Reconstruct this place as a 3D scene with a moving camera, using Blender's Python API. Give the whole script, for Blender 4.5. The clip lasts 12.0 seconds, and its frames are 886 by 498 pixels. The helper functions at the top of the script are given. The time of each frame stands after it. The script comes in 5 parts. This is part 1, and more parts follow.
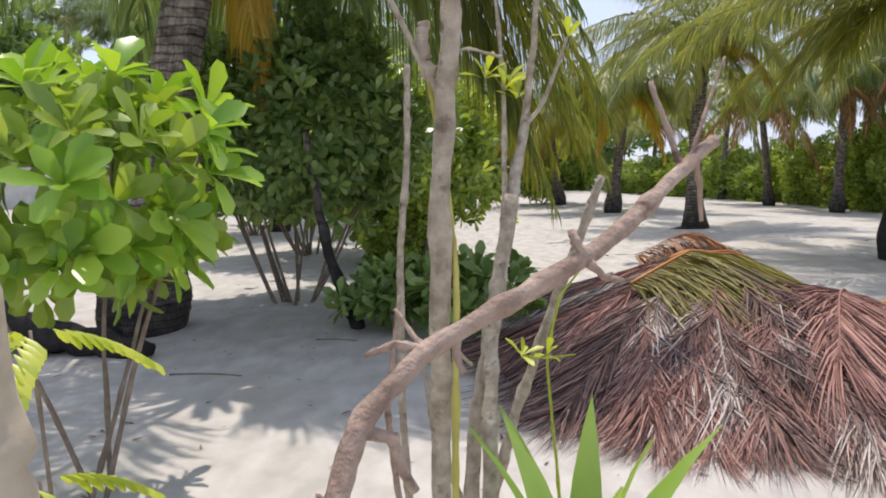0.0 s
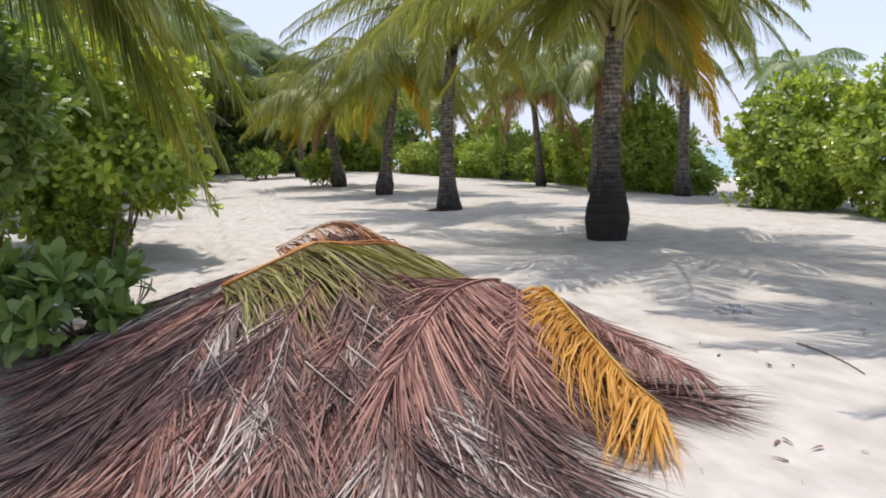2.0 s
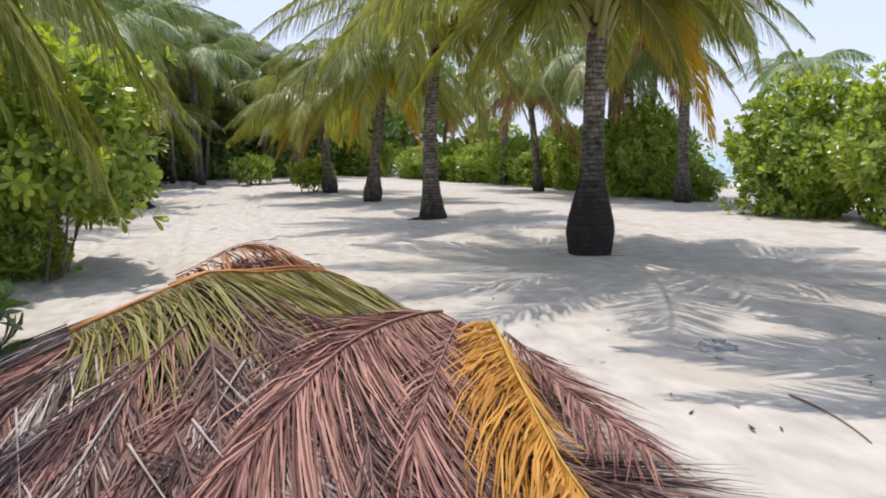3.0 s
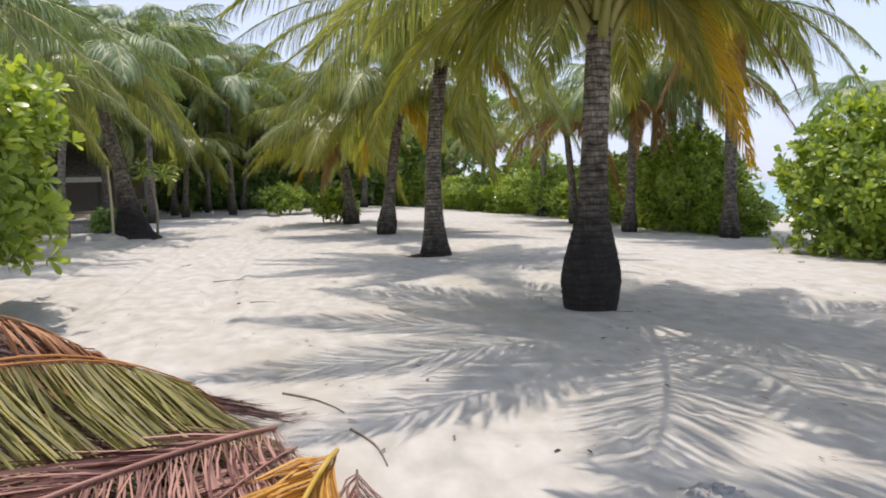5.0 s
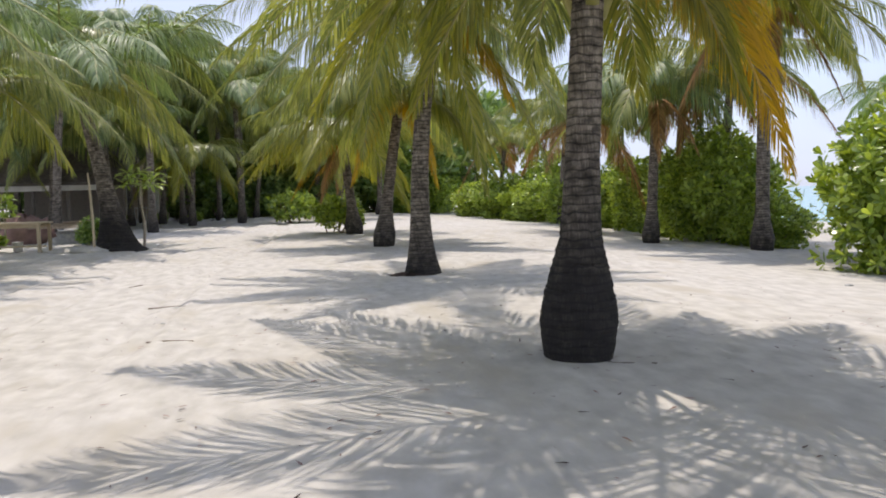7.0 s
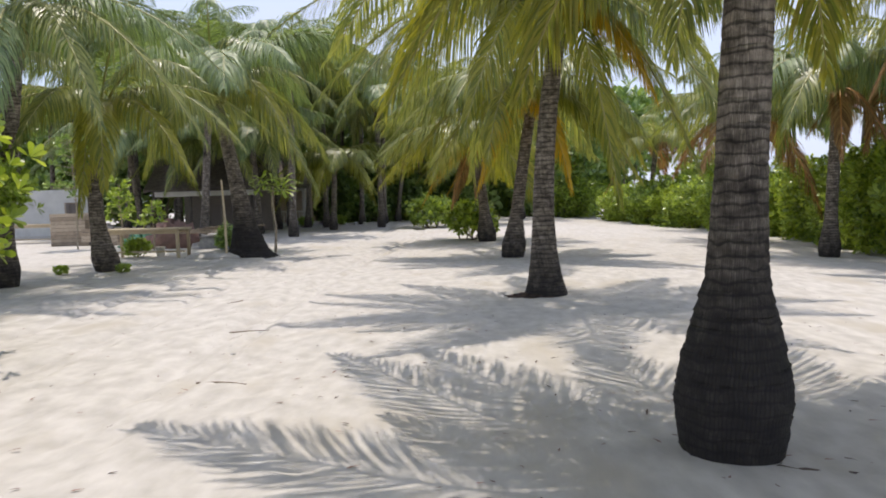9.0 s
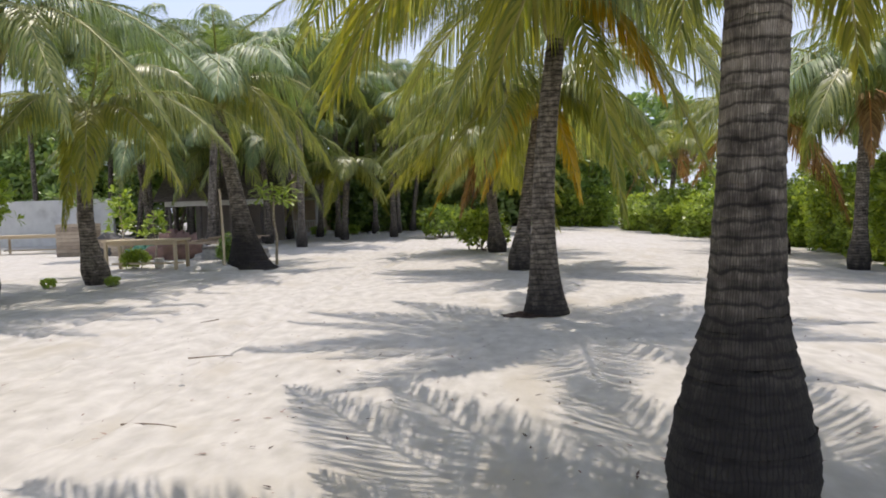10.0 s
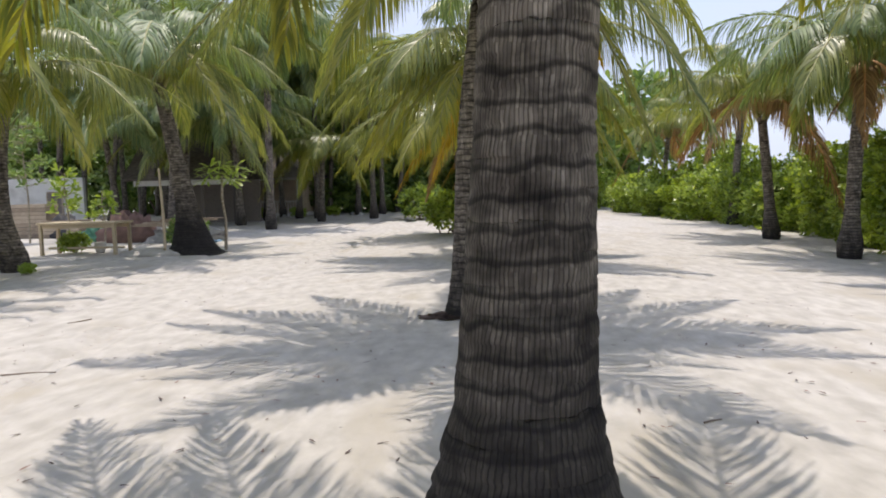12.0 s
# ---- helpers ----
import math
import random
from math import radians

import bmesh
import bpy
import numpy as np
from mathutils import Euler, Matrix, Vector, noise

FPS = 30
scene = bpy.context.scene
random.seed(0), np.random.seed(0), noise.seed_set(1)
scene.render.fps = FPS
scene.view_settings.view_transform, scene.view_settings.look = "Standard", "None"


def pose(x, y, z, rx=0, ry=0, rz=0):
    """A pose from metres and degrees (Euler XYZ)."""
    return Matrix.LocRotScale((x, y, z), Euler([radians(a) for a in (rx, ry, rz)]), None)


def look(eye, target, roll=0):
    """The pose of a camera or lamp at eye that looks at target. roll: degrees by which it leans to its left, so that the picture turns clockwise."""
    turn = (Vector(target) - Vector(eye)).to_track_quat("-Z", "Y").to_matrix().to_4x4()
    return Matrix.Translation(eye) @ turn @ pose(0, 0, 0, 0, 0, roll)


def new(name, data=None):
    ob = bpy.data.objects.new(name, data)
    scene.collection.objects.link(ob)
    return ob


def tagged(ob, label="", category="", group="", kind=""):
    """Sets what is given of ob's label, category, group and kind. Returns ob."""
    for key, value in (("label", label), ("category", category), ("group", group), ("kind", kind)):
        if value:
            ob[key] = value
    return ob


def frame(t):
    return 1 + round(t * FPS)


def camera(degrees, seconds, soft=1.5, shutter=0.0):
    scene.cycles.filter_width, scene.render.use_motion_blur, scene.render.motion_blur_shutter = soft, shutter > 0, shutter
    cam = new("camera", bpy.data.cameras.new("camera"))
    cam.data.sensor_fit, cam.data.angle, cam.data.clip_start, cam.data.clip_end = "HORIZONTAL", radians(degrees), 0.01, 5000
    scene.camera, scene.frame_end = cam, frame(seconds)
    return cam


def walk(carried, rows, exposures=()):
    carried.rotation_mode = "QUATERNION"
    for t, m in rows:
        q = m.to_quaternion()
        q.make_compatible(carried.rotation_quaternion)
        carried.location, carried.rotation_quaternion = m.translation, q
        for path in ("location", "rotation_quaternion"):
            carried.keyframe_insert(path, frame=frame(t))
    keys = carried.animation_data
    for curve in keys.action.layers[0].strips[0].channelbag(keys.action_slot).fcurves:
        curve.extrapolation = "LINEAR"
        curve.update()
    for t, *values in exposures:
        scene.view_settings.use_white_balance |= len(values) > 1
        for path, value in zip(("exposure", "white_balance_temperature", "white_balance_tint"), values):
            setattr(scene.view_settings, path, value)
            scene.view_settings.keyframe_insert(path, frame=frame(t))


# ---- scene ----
cam = camera(64.4, 12.0, 1.9)
PATH = [
    (0, (-0.061, 0.102, 1.507), (-0.037, 2.091, 1.3), -1.6),
    (0.2, (0.118, 0.126, 1.507), (0.278, 2.107, 1.277), -1.9),
    (0.5, (0.366, 0.132, 1.497), (0.661, 2.094, 1.25), -1.6),
    (1, (0.8, 0.296, 1.498), (1.204, 2.238, 1.242), -1.4),
    (1.5, (1.277, 0.486, 1.475), (1.777, 2.403, 1.197), -1.3),
    (2, (1.637, 0.787, 1.459), (2.171, 2.695, 1.186), -1.4),
    (2.5, (2.011, 1.138, 1.471), (2.544, 3.046, 1.196), -1.3),
    (3, (2.414, 1.512, 1.489), (2.932, 3.426, 1.227), -1.5),
    (3.5, (2.739, 1.877, 1.51), (3.221, 3.806, 1.291), -1.6),
    (5.5, (4.256, 3.569, 1.452), (4.623, 5.528, 1.283), -1.4),
    (6, (4.524, 3.98, 1.476), (4.888, 5.94, 1.315), -1.5),
    (6.5, (4.829, 4.388, 1.491), (5.192, 6.348, 1.324), -1.5),
    (7, (5.018, 4.811, 1.504), (5.322, 6.781, 1.347), -1.5),
    (9, (5.634, 6.426, 1.61), (5.522, 8.418, 1.47), -1.6),
    (9.5, (5.782, 6.89, 1.614), (5.621, 8.879, 1.486), -1.6),
    (10, (6.043, 7.37, 1.63), (5.872, 9.36, 1.516), -1.7),
    (10.5, (6.307, 7.828, 1.642), (6.127, 9.816, 1.525), -1.7),
    (11, (6.539, 8.24, 1.667), (6.349, 10.227, 1.541), -1.9),
    (11.5, (6.866, 8.612, 1.656), (6.679, 10.597, 1.5), -1.7),
    (12, (7.145, 9.027, 1.634), (6.965, 11.011, 1.464), -1.5),
]
walk(cam, [(t, look(eye, target, roll)) for t, eye, target, roll in PATH],
     [(0.0, 0.56, 6950, 14.5), (12.0, 0.56, 6950, 14.5)])

# ---- light ----
SUN_EL, SUN_AZ = 73.5, 3.0          # degrees above the horizon; degrees from +y towards -x
world = bpy.data.worlds.new("sky")
scene.world = world
world.use_nodes = True
wn, wl = world.node_tree.nodes, world.node_tree.links
wn.clear()
sky = wn.new("ShaderNodeTexSky")
sky.sky_type, sky.sun_disc = "NISHITA", False
sky.sun_elevation, sky.sun_rotation = radians(SUN_EL), radians(-SUN_AZ)
sky.dust_density, sky.air_density, sky.ozone_density = 1.2, 1.0, 2.4
w_co = wn.new("ShaderNodeTexCoord")
w_map = wn.new("ShaderNodeMapping")
w_map.inputs["Scale"].default_value = (1.6, 1.6, 4.5)
w_noise = wn.new("ShaderNodeTexNoise")
w_noise.inputs["Scale"].default_value, w_noise.inputs["Detail"].default_value = 2.2, 7.0
w_ramp = wn.new("ShaderNodeValToRGB")
w_ramp.color_ramp.elements[0].position, w_ramp.color_ramp.elements[1].position = 0.40, 0.76
w_ramp.color_ramp.elements[0].color = (0.62, 0.62, 0.62, 1)
w_mix = wn.new("ShaderNodeMixRGB")
w_mix.inputs["Color2"].default_value = (3.3, 3.85, 5.2, 1)
w_bg = wn.new("ShaderNodeBackground")
w_bg.inputs["Strength"].default_value = 0.15
w_out = wn.new("ShaderNodeOutputWorld")
wl.new(w_co.outputs["Generated"], w_map.inputs["Vector"])
wl.new(w_map.outputs["Vector"], w_noise.inputs["Vector"])
wl.new(w_noise.outputs["Fac"], w_ramp.inputs["Fac"])
wl.new(w_ramp.outputs["Color"], w_mix.inputs["Fac"])
wl.new(sky.outputs["Color"], w_mix.inputs["Color1"])
wl.new(w_mix.outputs["Color"], w_bg.inputs["Color"])
wl.new(w_bg.outputs["Background"], w_out.inputs["Surface"])
sun = new("sun", bpy.data.lights.new("sun", "SUN"))
sun.data.energy, sun.data.angle, sun.data.color = 2.3, radians(0.6), (1.0, 0.965, 0.91)
_e, _a = radians(SUN_EL), radians(SUN_AZ)
sun.matrix_world = look((-math.sin(_a) * math.cos(_e) * 50, math.cos(_a) * math.cos(_e) * 50, math.sin(_e) * 50), (0, 0, 0))


# ---- materials ----
def mat(name, low, high, rough=0.6, scale=8.0, bump=0.0, bump_scale=40.0, stretch=(1, 1, 1), through_light=0.0, glow=None,
        random_by="", metal=0.0, stain=None, stain_scale=1.5, stain_cut=0.55, spec=0.5, bump_dist=0.02):
    """A surface between two colours: noise grain, a larger stain, relief, and light let through for leaves."""
    m = bpy.data.materials.new(name)
    m.use_nodes = True
    n, l = m.node_tree.nodes, m.node_tree.links
    b = n["Principled BSDF"]
    out = n["Material Output"]
    b.inputs["Roughness"].default_value, b.inputs["Metallic"].default_value = rough, metal
    b.inputs["Specular IOR Level"].default_value = spec
    co = n.new("ShaderNodeTexCoord")
    mp = n.new("ShaderNodeMapping")
    mp.inputs["Scale"].default_value = stretch
    l.new(co.outputs["Object"], mp.inputs["Vector"])
    nz = n.new("ShaderNodeTexNoise")
    nz.inputs["Scale"].default_value, nz.inputs["Detail"].default_value = scale, 6
    l.new(mp.outputs["Vector"], nz.inputs["Vector"])
    ramp = n.new("ShaderNodeValToRGB")
    ramp.color_ramp.elements[0].position, ramp.color_ramp.elements[1].position = 0.32, 0.68
    ramp.color_ramp.elements[0].color, ramp.color_ramp.elements[1].color = (*low, 1), (*high, 1)
    fac = nz.outputs["Fac"]
    if random_by:
        src = n.new("ShaderNodeNewGeometry").outputs["Random Per Island"] if random_by == "island" else n.new("ShaderNodeObjectInfo").outputs["Random"]
        mx = n.new("ShaderNodeMath")
        mx.operation = "MULTIPLY_ADD"
        mx.inputs[1].default_value = 0.55
        hf = n.new("ShaderNodeMath")
        hf.operation = "MULTIPLY"
        hf.inputs[1].default_value = 0.5
        l.new(fac, hf.inputs[0])
        l.new(src, mx.inputs[0])
        l.new(hf.outputs[0], mx.inputs[2])
        fac = mx.outputs[0]
    l.new(fac, ramp.inputs["Fac"])
    col = ramp.outputs["Color"]
    if stain:
        sn = n.new("ShaderNodeTexNoise")
        sn.inputs["Scale"].default_value, sn.inputs["Detail"].default_value = stain_scale, 4
        l.new(mp.outputs["Vector"], sn.inputs["Vector"])
        sr = n.new("ShaderNodeValToRGB")
        sr.color_ramp.elements[0].position, sr.color_ramp.elements[1].position = stain_cut, stain_cut + 0.15
        l.new(sn.outputs["Fac"], sr.inputs["Fac"])
        sm = n.new("ShaderNodeMixRGB")
        sm.inputs["Color2"].default_value = (*stain, 1)
        l.new(sr.outputs["Color"], sm.inputs["Fac"])
        l.new(col, sm.inputs["Color1"])
        col = sm.outputs["Color"]
    l.new(col, b.inputs["Base Color"])
    if bump:
        bn = n.new("ShaderNodeTexNoise")
        bn.inputs["Scale"].default_value, bn.inputs["Detail"].default_value = bump_scale, 8
        l.new(mp.outputs["Vector"], bn.inputs["Vector"])
        bp = n.new("ShaderNodeBump")
        bp.inputs["Strength"].default_value, bp.inputs["Distance"].default_value = bump, bump_dist
        l.new(bn.outputs["Fac"], bp.inputs["Height"])
        l.new(bp.outputs["Normal"], b.inputs["Normal"])
    if through_light:
        tr = n.new("ShaderNodeBsdfTranslucent")
        tint = n.new("ShaderNodeMixRGB")
        tint.blend_type = "MULTIPLY"
        tint.inputs["Fac"].default_value = 1.0
        tint.inputs["Color2"].default_value = (*(glow or (1.5, 1.5, 0.7)), 1)
        l.new(col, tint.inputs["Color1"])
        l.new(tint.outputs["Color"], tr.inputs["Color"])
        ms = n.new("ShaderNodeMixShader")
        ms.inputs["Fac"].default_value = through_light
        l.new(b.outputs["BSDF"], ms.inputs[1])
        l.new(tr.outputs["BSDF"], ms.inputs[2])
        l.new(ms.outputs["Shader"], out.inputs["Surface"])
    return m


SAND = mat("sand", (0.44, 0.415, 0.375), (0.585, 0.555, 0.51), 0.95, 5.0, 0.75, 9.0, stain=(0.46, 0.42, 0.355), stain_scale=0.9, stain_cut=0.56, spec=0.1, stretch=(1, 0.55, 1), bump_dist=0.012)
SEA = mat("sea_water", (0.05, 0.32, 0.36), (0.12, 0.45, 0.46), 0.12, 0.2, 0.3, 2.0)
FROND_GREEN = mat("palm_leaf_green", (0.115, 0.160, 0.055), (0.310, 0.335, 0.120), 0.36, 1.2, through_light=0.38, glow=(1.65, 1.55, 0.55), random_by="island")
FROND_DARK = mat("palm_leaf_dark", (0.115, 0.175, 0.085), (0.270, 0.345, 0.165), 0.48, 1.2, through_light=0.3, glow=(1.6, 1.6, 0.6), random_by="island")
FROND_LIME = mat("palm_leaf_lime", (0.165, 0.205, 0.040), (0.360, 0.350, 0.070), 0.42, 1.2, through_light=0.42, glow=(1.55, 1.45, 0.45), random_by="island")
FROND_YELLOW = mat("palm_leaf_yellow", (0.42, 0.30, 0.020), (0.62, 0.44, 0.035), 0.45, 1.2, through_light=0.4, glow=(1.5, 1.25, 0.4), random_by="island")
FROND_DRY = mat("palm_leaf_dry", (0.20, 0.115, 0.045), (0.46, 0.29, 0.12), 0.75, 2.0, through_light=0.2, glow=(1.3, 1.0, 0.6), random_by="island")
RIB_GREEN = mat("palm_rib", (0.24, 0.24, 0.06), (0.40, 0.36, 0.12), 0.45, 5.0)
RIB_YELLOW = mat("palm_rib_yellow", (0.52, 0.33, 0.05), (0.66, 0.45, 0.10), 0.5, 5.0)
RIB_ORANGE = mat("palm_rib_orange", (0.48, 0.20, 0.05), (0.62, 0.29, 0.09), 0.6, 6.0)
DEAD_BROWN = mat("dead_leaf_brown", (0.036, 0.020, 0.020), (0.285, 0.17, 0.14), 0.8, 3.0, random_by="island")
DEAD_PINK = mat("dead_leaf_rust", (0.135, 0.055, 0.048), (0.46, 0.245, 0.19), 0.78, 3.0, random_by="island")
DEAD_GREY = mat("dead_leaf_grey", (0.10, 0.075, 0.068), (0.60, 0.51, 0.45), 0.8, 3.0, random_by="island")
DEAD_OLIVE = mat("dead_leaf_olive", (0.12, 0.115, 0.030), (0.33, 0.29, 0.085), 0.6, 3.0, through_light=0.2, random_by="island")
DEAD_ORANGE = mat("dead_leaf_orange", (0.26, 0.105, 0.045), (0.46, 0.22, 0.10), 0.7, 3.0, random_by="island")
DEAD_GOLD = mat("dead_leaf_gold", (0.46, 0.215, 0.032), (0.66, 0.35, 0.065), 0.6, 3.0, through_light=0.15, glow=(1.3, 1.1, 0.5), random_by="island")
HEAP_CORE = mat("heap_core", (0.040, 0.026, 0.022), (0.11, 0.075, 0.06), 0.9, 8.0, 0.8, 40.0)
BUSH_LEAF = mat("bush_leaf", (0.150, 0.232, 0.048), (0.39, 0.50, 0.115), 0.3, 0.8, through_light=0.42, glow=(1.6, 1.45, 0.5), random_by="island")
BUSH_BRIGHT = mat("bush_leaf_bright", (0.185, 0.345, 0.045), (0.38, 0.55, 0.095), 0.28, 0.8, through_light=0.38, glow=(1.5, 1.5, 0.5), random_by="object")
BUSH_DARK = mat("bush_leaf_dark", (0.105, 0.185, 0.050), (0.27, 0.37, 0.115), 0.35, 0.8, through_light=0.25, glow=(1.6, 1.6, 0.6), random_by="island")
BUSH_LIGHT = mat("bush_leaf_light", (0.20, 0.30, 0.05), (0.36, 0.46, 0.10), 0.35, 0.8, through_light=0.35, glow=(1.5, 1.5, 0.5), random_by="island")
SAPLING_LEAF = mat("sapling_leaf", (0.30, 0.38, 0.035), (0.48, 0.52, 0.08), 0.4, 0.8, through_light=0.4, random_by="island")
STRAP_LEAF = mat("strap_leaf", (0.20, 0.34, 0.06), (0.38, 0.50, 0.14), 0.35, 2.0, through_light=0.35, glow=(1.4, 1.4, 0.6), stretch=(1, 1, 0.2))
WOOD_TWIG = mat("twig_bark", (0.16, 0.115, 0.085), (0.30, 0.235, 0.18), 0.85, 12.0, 0.5, 60.0, bump_dist=0.01)
STEM_PALE = mat("pale_bark", (0.25, 0.20, 0.14), (0.50, 0.43, 0.33), 0.8, 22.0, 0.9, 60.0, stain=(0.13, 0.095, 0.065), stain_scale=26.0, stain_cut=0.60, bump_dist=0.012)
STICK_BARK = mat("branch_bark", (0.24, 0.155, 0.11), (0.48, 0.36, 0.28), 0.85, 16.0, 1.0, 55.0, stain=(0.13, 0.075, 0.05), stain_scale=20.0, stain_cut=0.57, bump_dist=0.015)
SHOOT_BARK = mat("green_shoot_bark", (0.34, 0.31, 0.06), (0.52, 0.46, 0.12), 0.6, 10.0, 0.3, 40.0)
POST_BARK = mat("smooth_bark", (0.42, 0.35, 0.25), (0.58, 0.50, 0.38), 0.7, 6.0, 0.2, 30.0, stain=(0.22, 0.17, 0.12), stain_scale=4.0, stain_cut=0.66)
TIMBER = mat("raw_timber", (0.42, 0.33, 0.21), (0.60, 0.49, 0.33), 0.7, 6.0, 0.3, 30.0, stretch=(1, 8, 8), random_by="object")
TIMBER_OLD = mat("old_timber", (0.30, 0.235, 0.175), (0.50, 0.41, 0.31), 0.85, 6.0, 0.3, 30.0, random_by="object")
# darker copy of the old timber; on the shed its colour holds roof shade
TIMBER_DARK = mat("dark_timber", (0.10, 0.085, 0.075), (0.23, 0.195, 0.17), 0.85, 6.0, 0.3, 30.0, random_by="object")
PLASTER = mat("white_plaster", (0.62, 0.61, 0.57), (0.78, 0.77, 0.73), 0.9, 1.2, 0.15, 20.0, stain=(0.48, 0.46, 0.42), stain_scale=0.7, stain_cut=0.6)
WHITE_PAINT = mat("white_paint", (0.66, 0.64, 0.58), (0.80, 0.78, 0.72), 0.6, 3.0)
TAN_WALL = mat("tan_wall", (0.42, 0.32, 0.22), (0.56, 0.44, 0.31), 0.85, 2.0)
THATCH = mat("roof_thatch", (0.085, 0.072, 0.064), (0.20, 0.17, 0.15), 0.9, 5.0, 0.6, 30.0, stretch=(1, 1, 4))
DARK_CLOTH = mat("dark_tarp", (0.030, 0.030, 0.032), (0.07, 0.07, 0.075), 0.7, 3.0, 0.3, 12.0)
GREEN_NET = mat("green_net", (0.06, 0.20, 0.12), (0.12, 0.32, 0.20), 0.7, 6.0)
GREY_STONE = mat("coral_stone", (0.30, 0.30, 0.30), (0.46, 0.45, 0.43), 0.9, 8.0, 0.6, 30.0)
BLUE_PLASTIC = mat("blue_plastic", (0.10, 0.20, 0.34), (0.14, 0.27, 0.42), 0.4, 3.0)


RING = 0.076                        # metres between leaf scars


def trunk_mat(name, foot):
    """Palm bark: grey-brown rows of short upright fibres between leaf scars; below 'foot' metres stained black by damp and fire."""
    m = mat(name, (0.19, 0.16, 0.13), (0.54, 0.465, 0.385), 0.9, 7.0, stain=(0.075, 0.060, 0.050), stain_scale=2.2, stain_cut=0.57, spec=0.2)
    n, l = m.node_tree.nodes, m.node_tree.links
    b = n["Principled BSDF"]
    old = b.inputs["Base Color"].links[0].from_socket
    co = n.new("ShaderNodeTexCoord")
    warp = n.new("ShaderNodeTexNoise")
    warp.inputs["Scale"].default_value, warp.inputs["Detail"].default_value = 9.0, 4
    l.new(co.outputs["Object"], warp.inputs["Vector"])
    wmul = n.new("ShaderNodeVectorMath")
    wmul.operation = "MULTIPLY_ADD"
    wmul.inputs[1].default_value = (0.022, 0.07, 0)
    l.new(warp.outputs["Color"], wmul.inputs[0])
    l.new(co.outputs["UV"], wmul.inputs[2])
    br = n.new("ShaderNodeTexBrick")
    br.offset, br.squash, br.squash_frequency = 0.37, 0.8, 3
    br.inputs["Color1"].default_value, br.inputs["Color2"].default_value, br.inputs["Mortar"].default_value = (1, 1, 1, 1), (0.55, 0.54, 0.53, 1), (0.30, 0.28, 0.27, 1)
    br.inputs["Scale"].default_value, br.inputs["Mortar Size"].default_value, br.inputs["Mortar Smooth"].default_value = 1.0, 0.0026, 0.9
    br.inputs["Brick Width"].default_value, br.inputs["Row Height"].default_value, br.inputs["Bias"].default_value = 0.016, 60.0, -0.1
    l.new(wmul.outputs["Vector"], br.inputs["Vector"])
    fmap = n.new("ShaderNodeMapping")
    fmap.inputs["Scale"].default_value = (1, 0.12, 1)
    l.new(co.outputs["UV"], fmap.inputs["Vector"])
    fib = n.new("ShaderNodeTexNoise")
    fib.inputs["Scale"].default_value, fib.inputs["Detail"].default_value = 70.0, 5
    l.new(fmap.outputs["Vector"], fib.inputs["Vector"])
    fr = n.new("ShaderNodeMapRange")
    fr.inputs["From Min"].default_value, fr.inputs["From Max"].default_value, fr.inputs["To Min"].default_value, fr.inputs["To Max"].default_value = 0.3, 0.65, 0.45, 1.15
    l.new(fib.outputs["Fac"], fr.inputs["Value"])
    mul = n.new("ShaderNodeMixRGB")
    mul.blend_type = "MULTIPLY"
    mul.inputs["Fac"].default_value = 0.85
    l.new(old, mul.inputs["Color1"])
    l.new(br.outputs["Color"], mul.inputs["Color2"])
    mul2 = n.new("ShaderNodeMixRGB")
    mul2.blend_type = "MULTIPLY"
    mul2.inputs["Fac"].default_value = 0.8
    l.new(mul.outputs["Color"], mul2.inputs["Color1"])
    l.new(fr.outputs["Result"], mul2.inputs["Color2"])
    bmap = n.new("ShaderNodeMapping")
    bmap.inputs["Scale"].default_value = (0.5, 1, 1)
    l.new(wmul.outputs["Vector"], bmap.inputs["Vector"])
    band = n.new("ShaderNodeTexNoise")
    band.inputs["Scale"].default_value, band.inputs["Detail"].default_value = 13.0, 3
    l.new(bmap.outputs["Vector"], band.inputs["Vector"])
    bandr = n.new("ShaderNodeMapRange")
    bandr.inputs["From Min"].default_value, bandr.inputs["From Max"].default_value, bandr.inputs["To Min"].default_value, bandr.inputs["To Max"].default_value = 0.34, 0.55, 0.42, 1.12
    l.new(band.outputs["Fac"], bandr.inputs["Value"])
    mul3 = n.new("ShaderNodeMixRGB")
    mul3.blend_type = "MULTIPLY"
    mul3.inputs["Fac"].default_value = 0.85
    l.new(mul2.outputs["Color"], mul3.inputs["Color1"])
    l.new(bandr.outputs["Result"], mul3.inputs["Color2"])
    vsep = n.new("ShaderNodeSeparateXYZ")
    l.new(co.outputs["UV"], vsep.inputs[0])
    vadd = n.new("ShaderNodeMath")
    vadd.operation = "MULTIPLY_ADD"
    vadd.inputs[1].default_value, vadd.inputs[2].default_value = 1 / RING, 0.06 / RING
    l.new(vsep.outputs["Y"], vadd.inputs[0])
    wob = n.new("ShaderNodeTexNoise")
    wob.inputs["Scale"].default_value, wob.inputs["Detail"].default_value = 6.5, 5
    l.new(co.outputs["Object"], wob.inputs["Vector"])
    vwob = n.new("ShaderNodeMath")
    vwob.operation = "MULTIPLY_ADD"
    vwob.inputs[1].default_value = 1.15
    l.new(wob.outputs["Fac"], vwob.inputs[0])
    l.new(vadd.outputs[0], vwob.inputs[2])
    frac = n.new("ShaderNodeMath")
    frac.operation = "FRACT"
    l.new(vwob.outputs[0], frac.inputs[0])
    scar = n.new("ShaderNodeValToRGB")
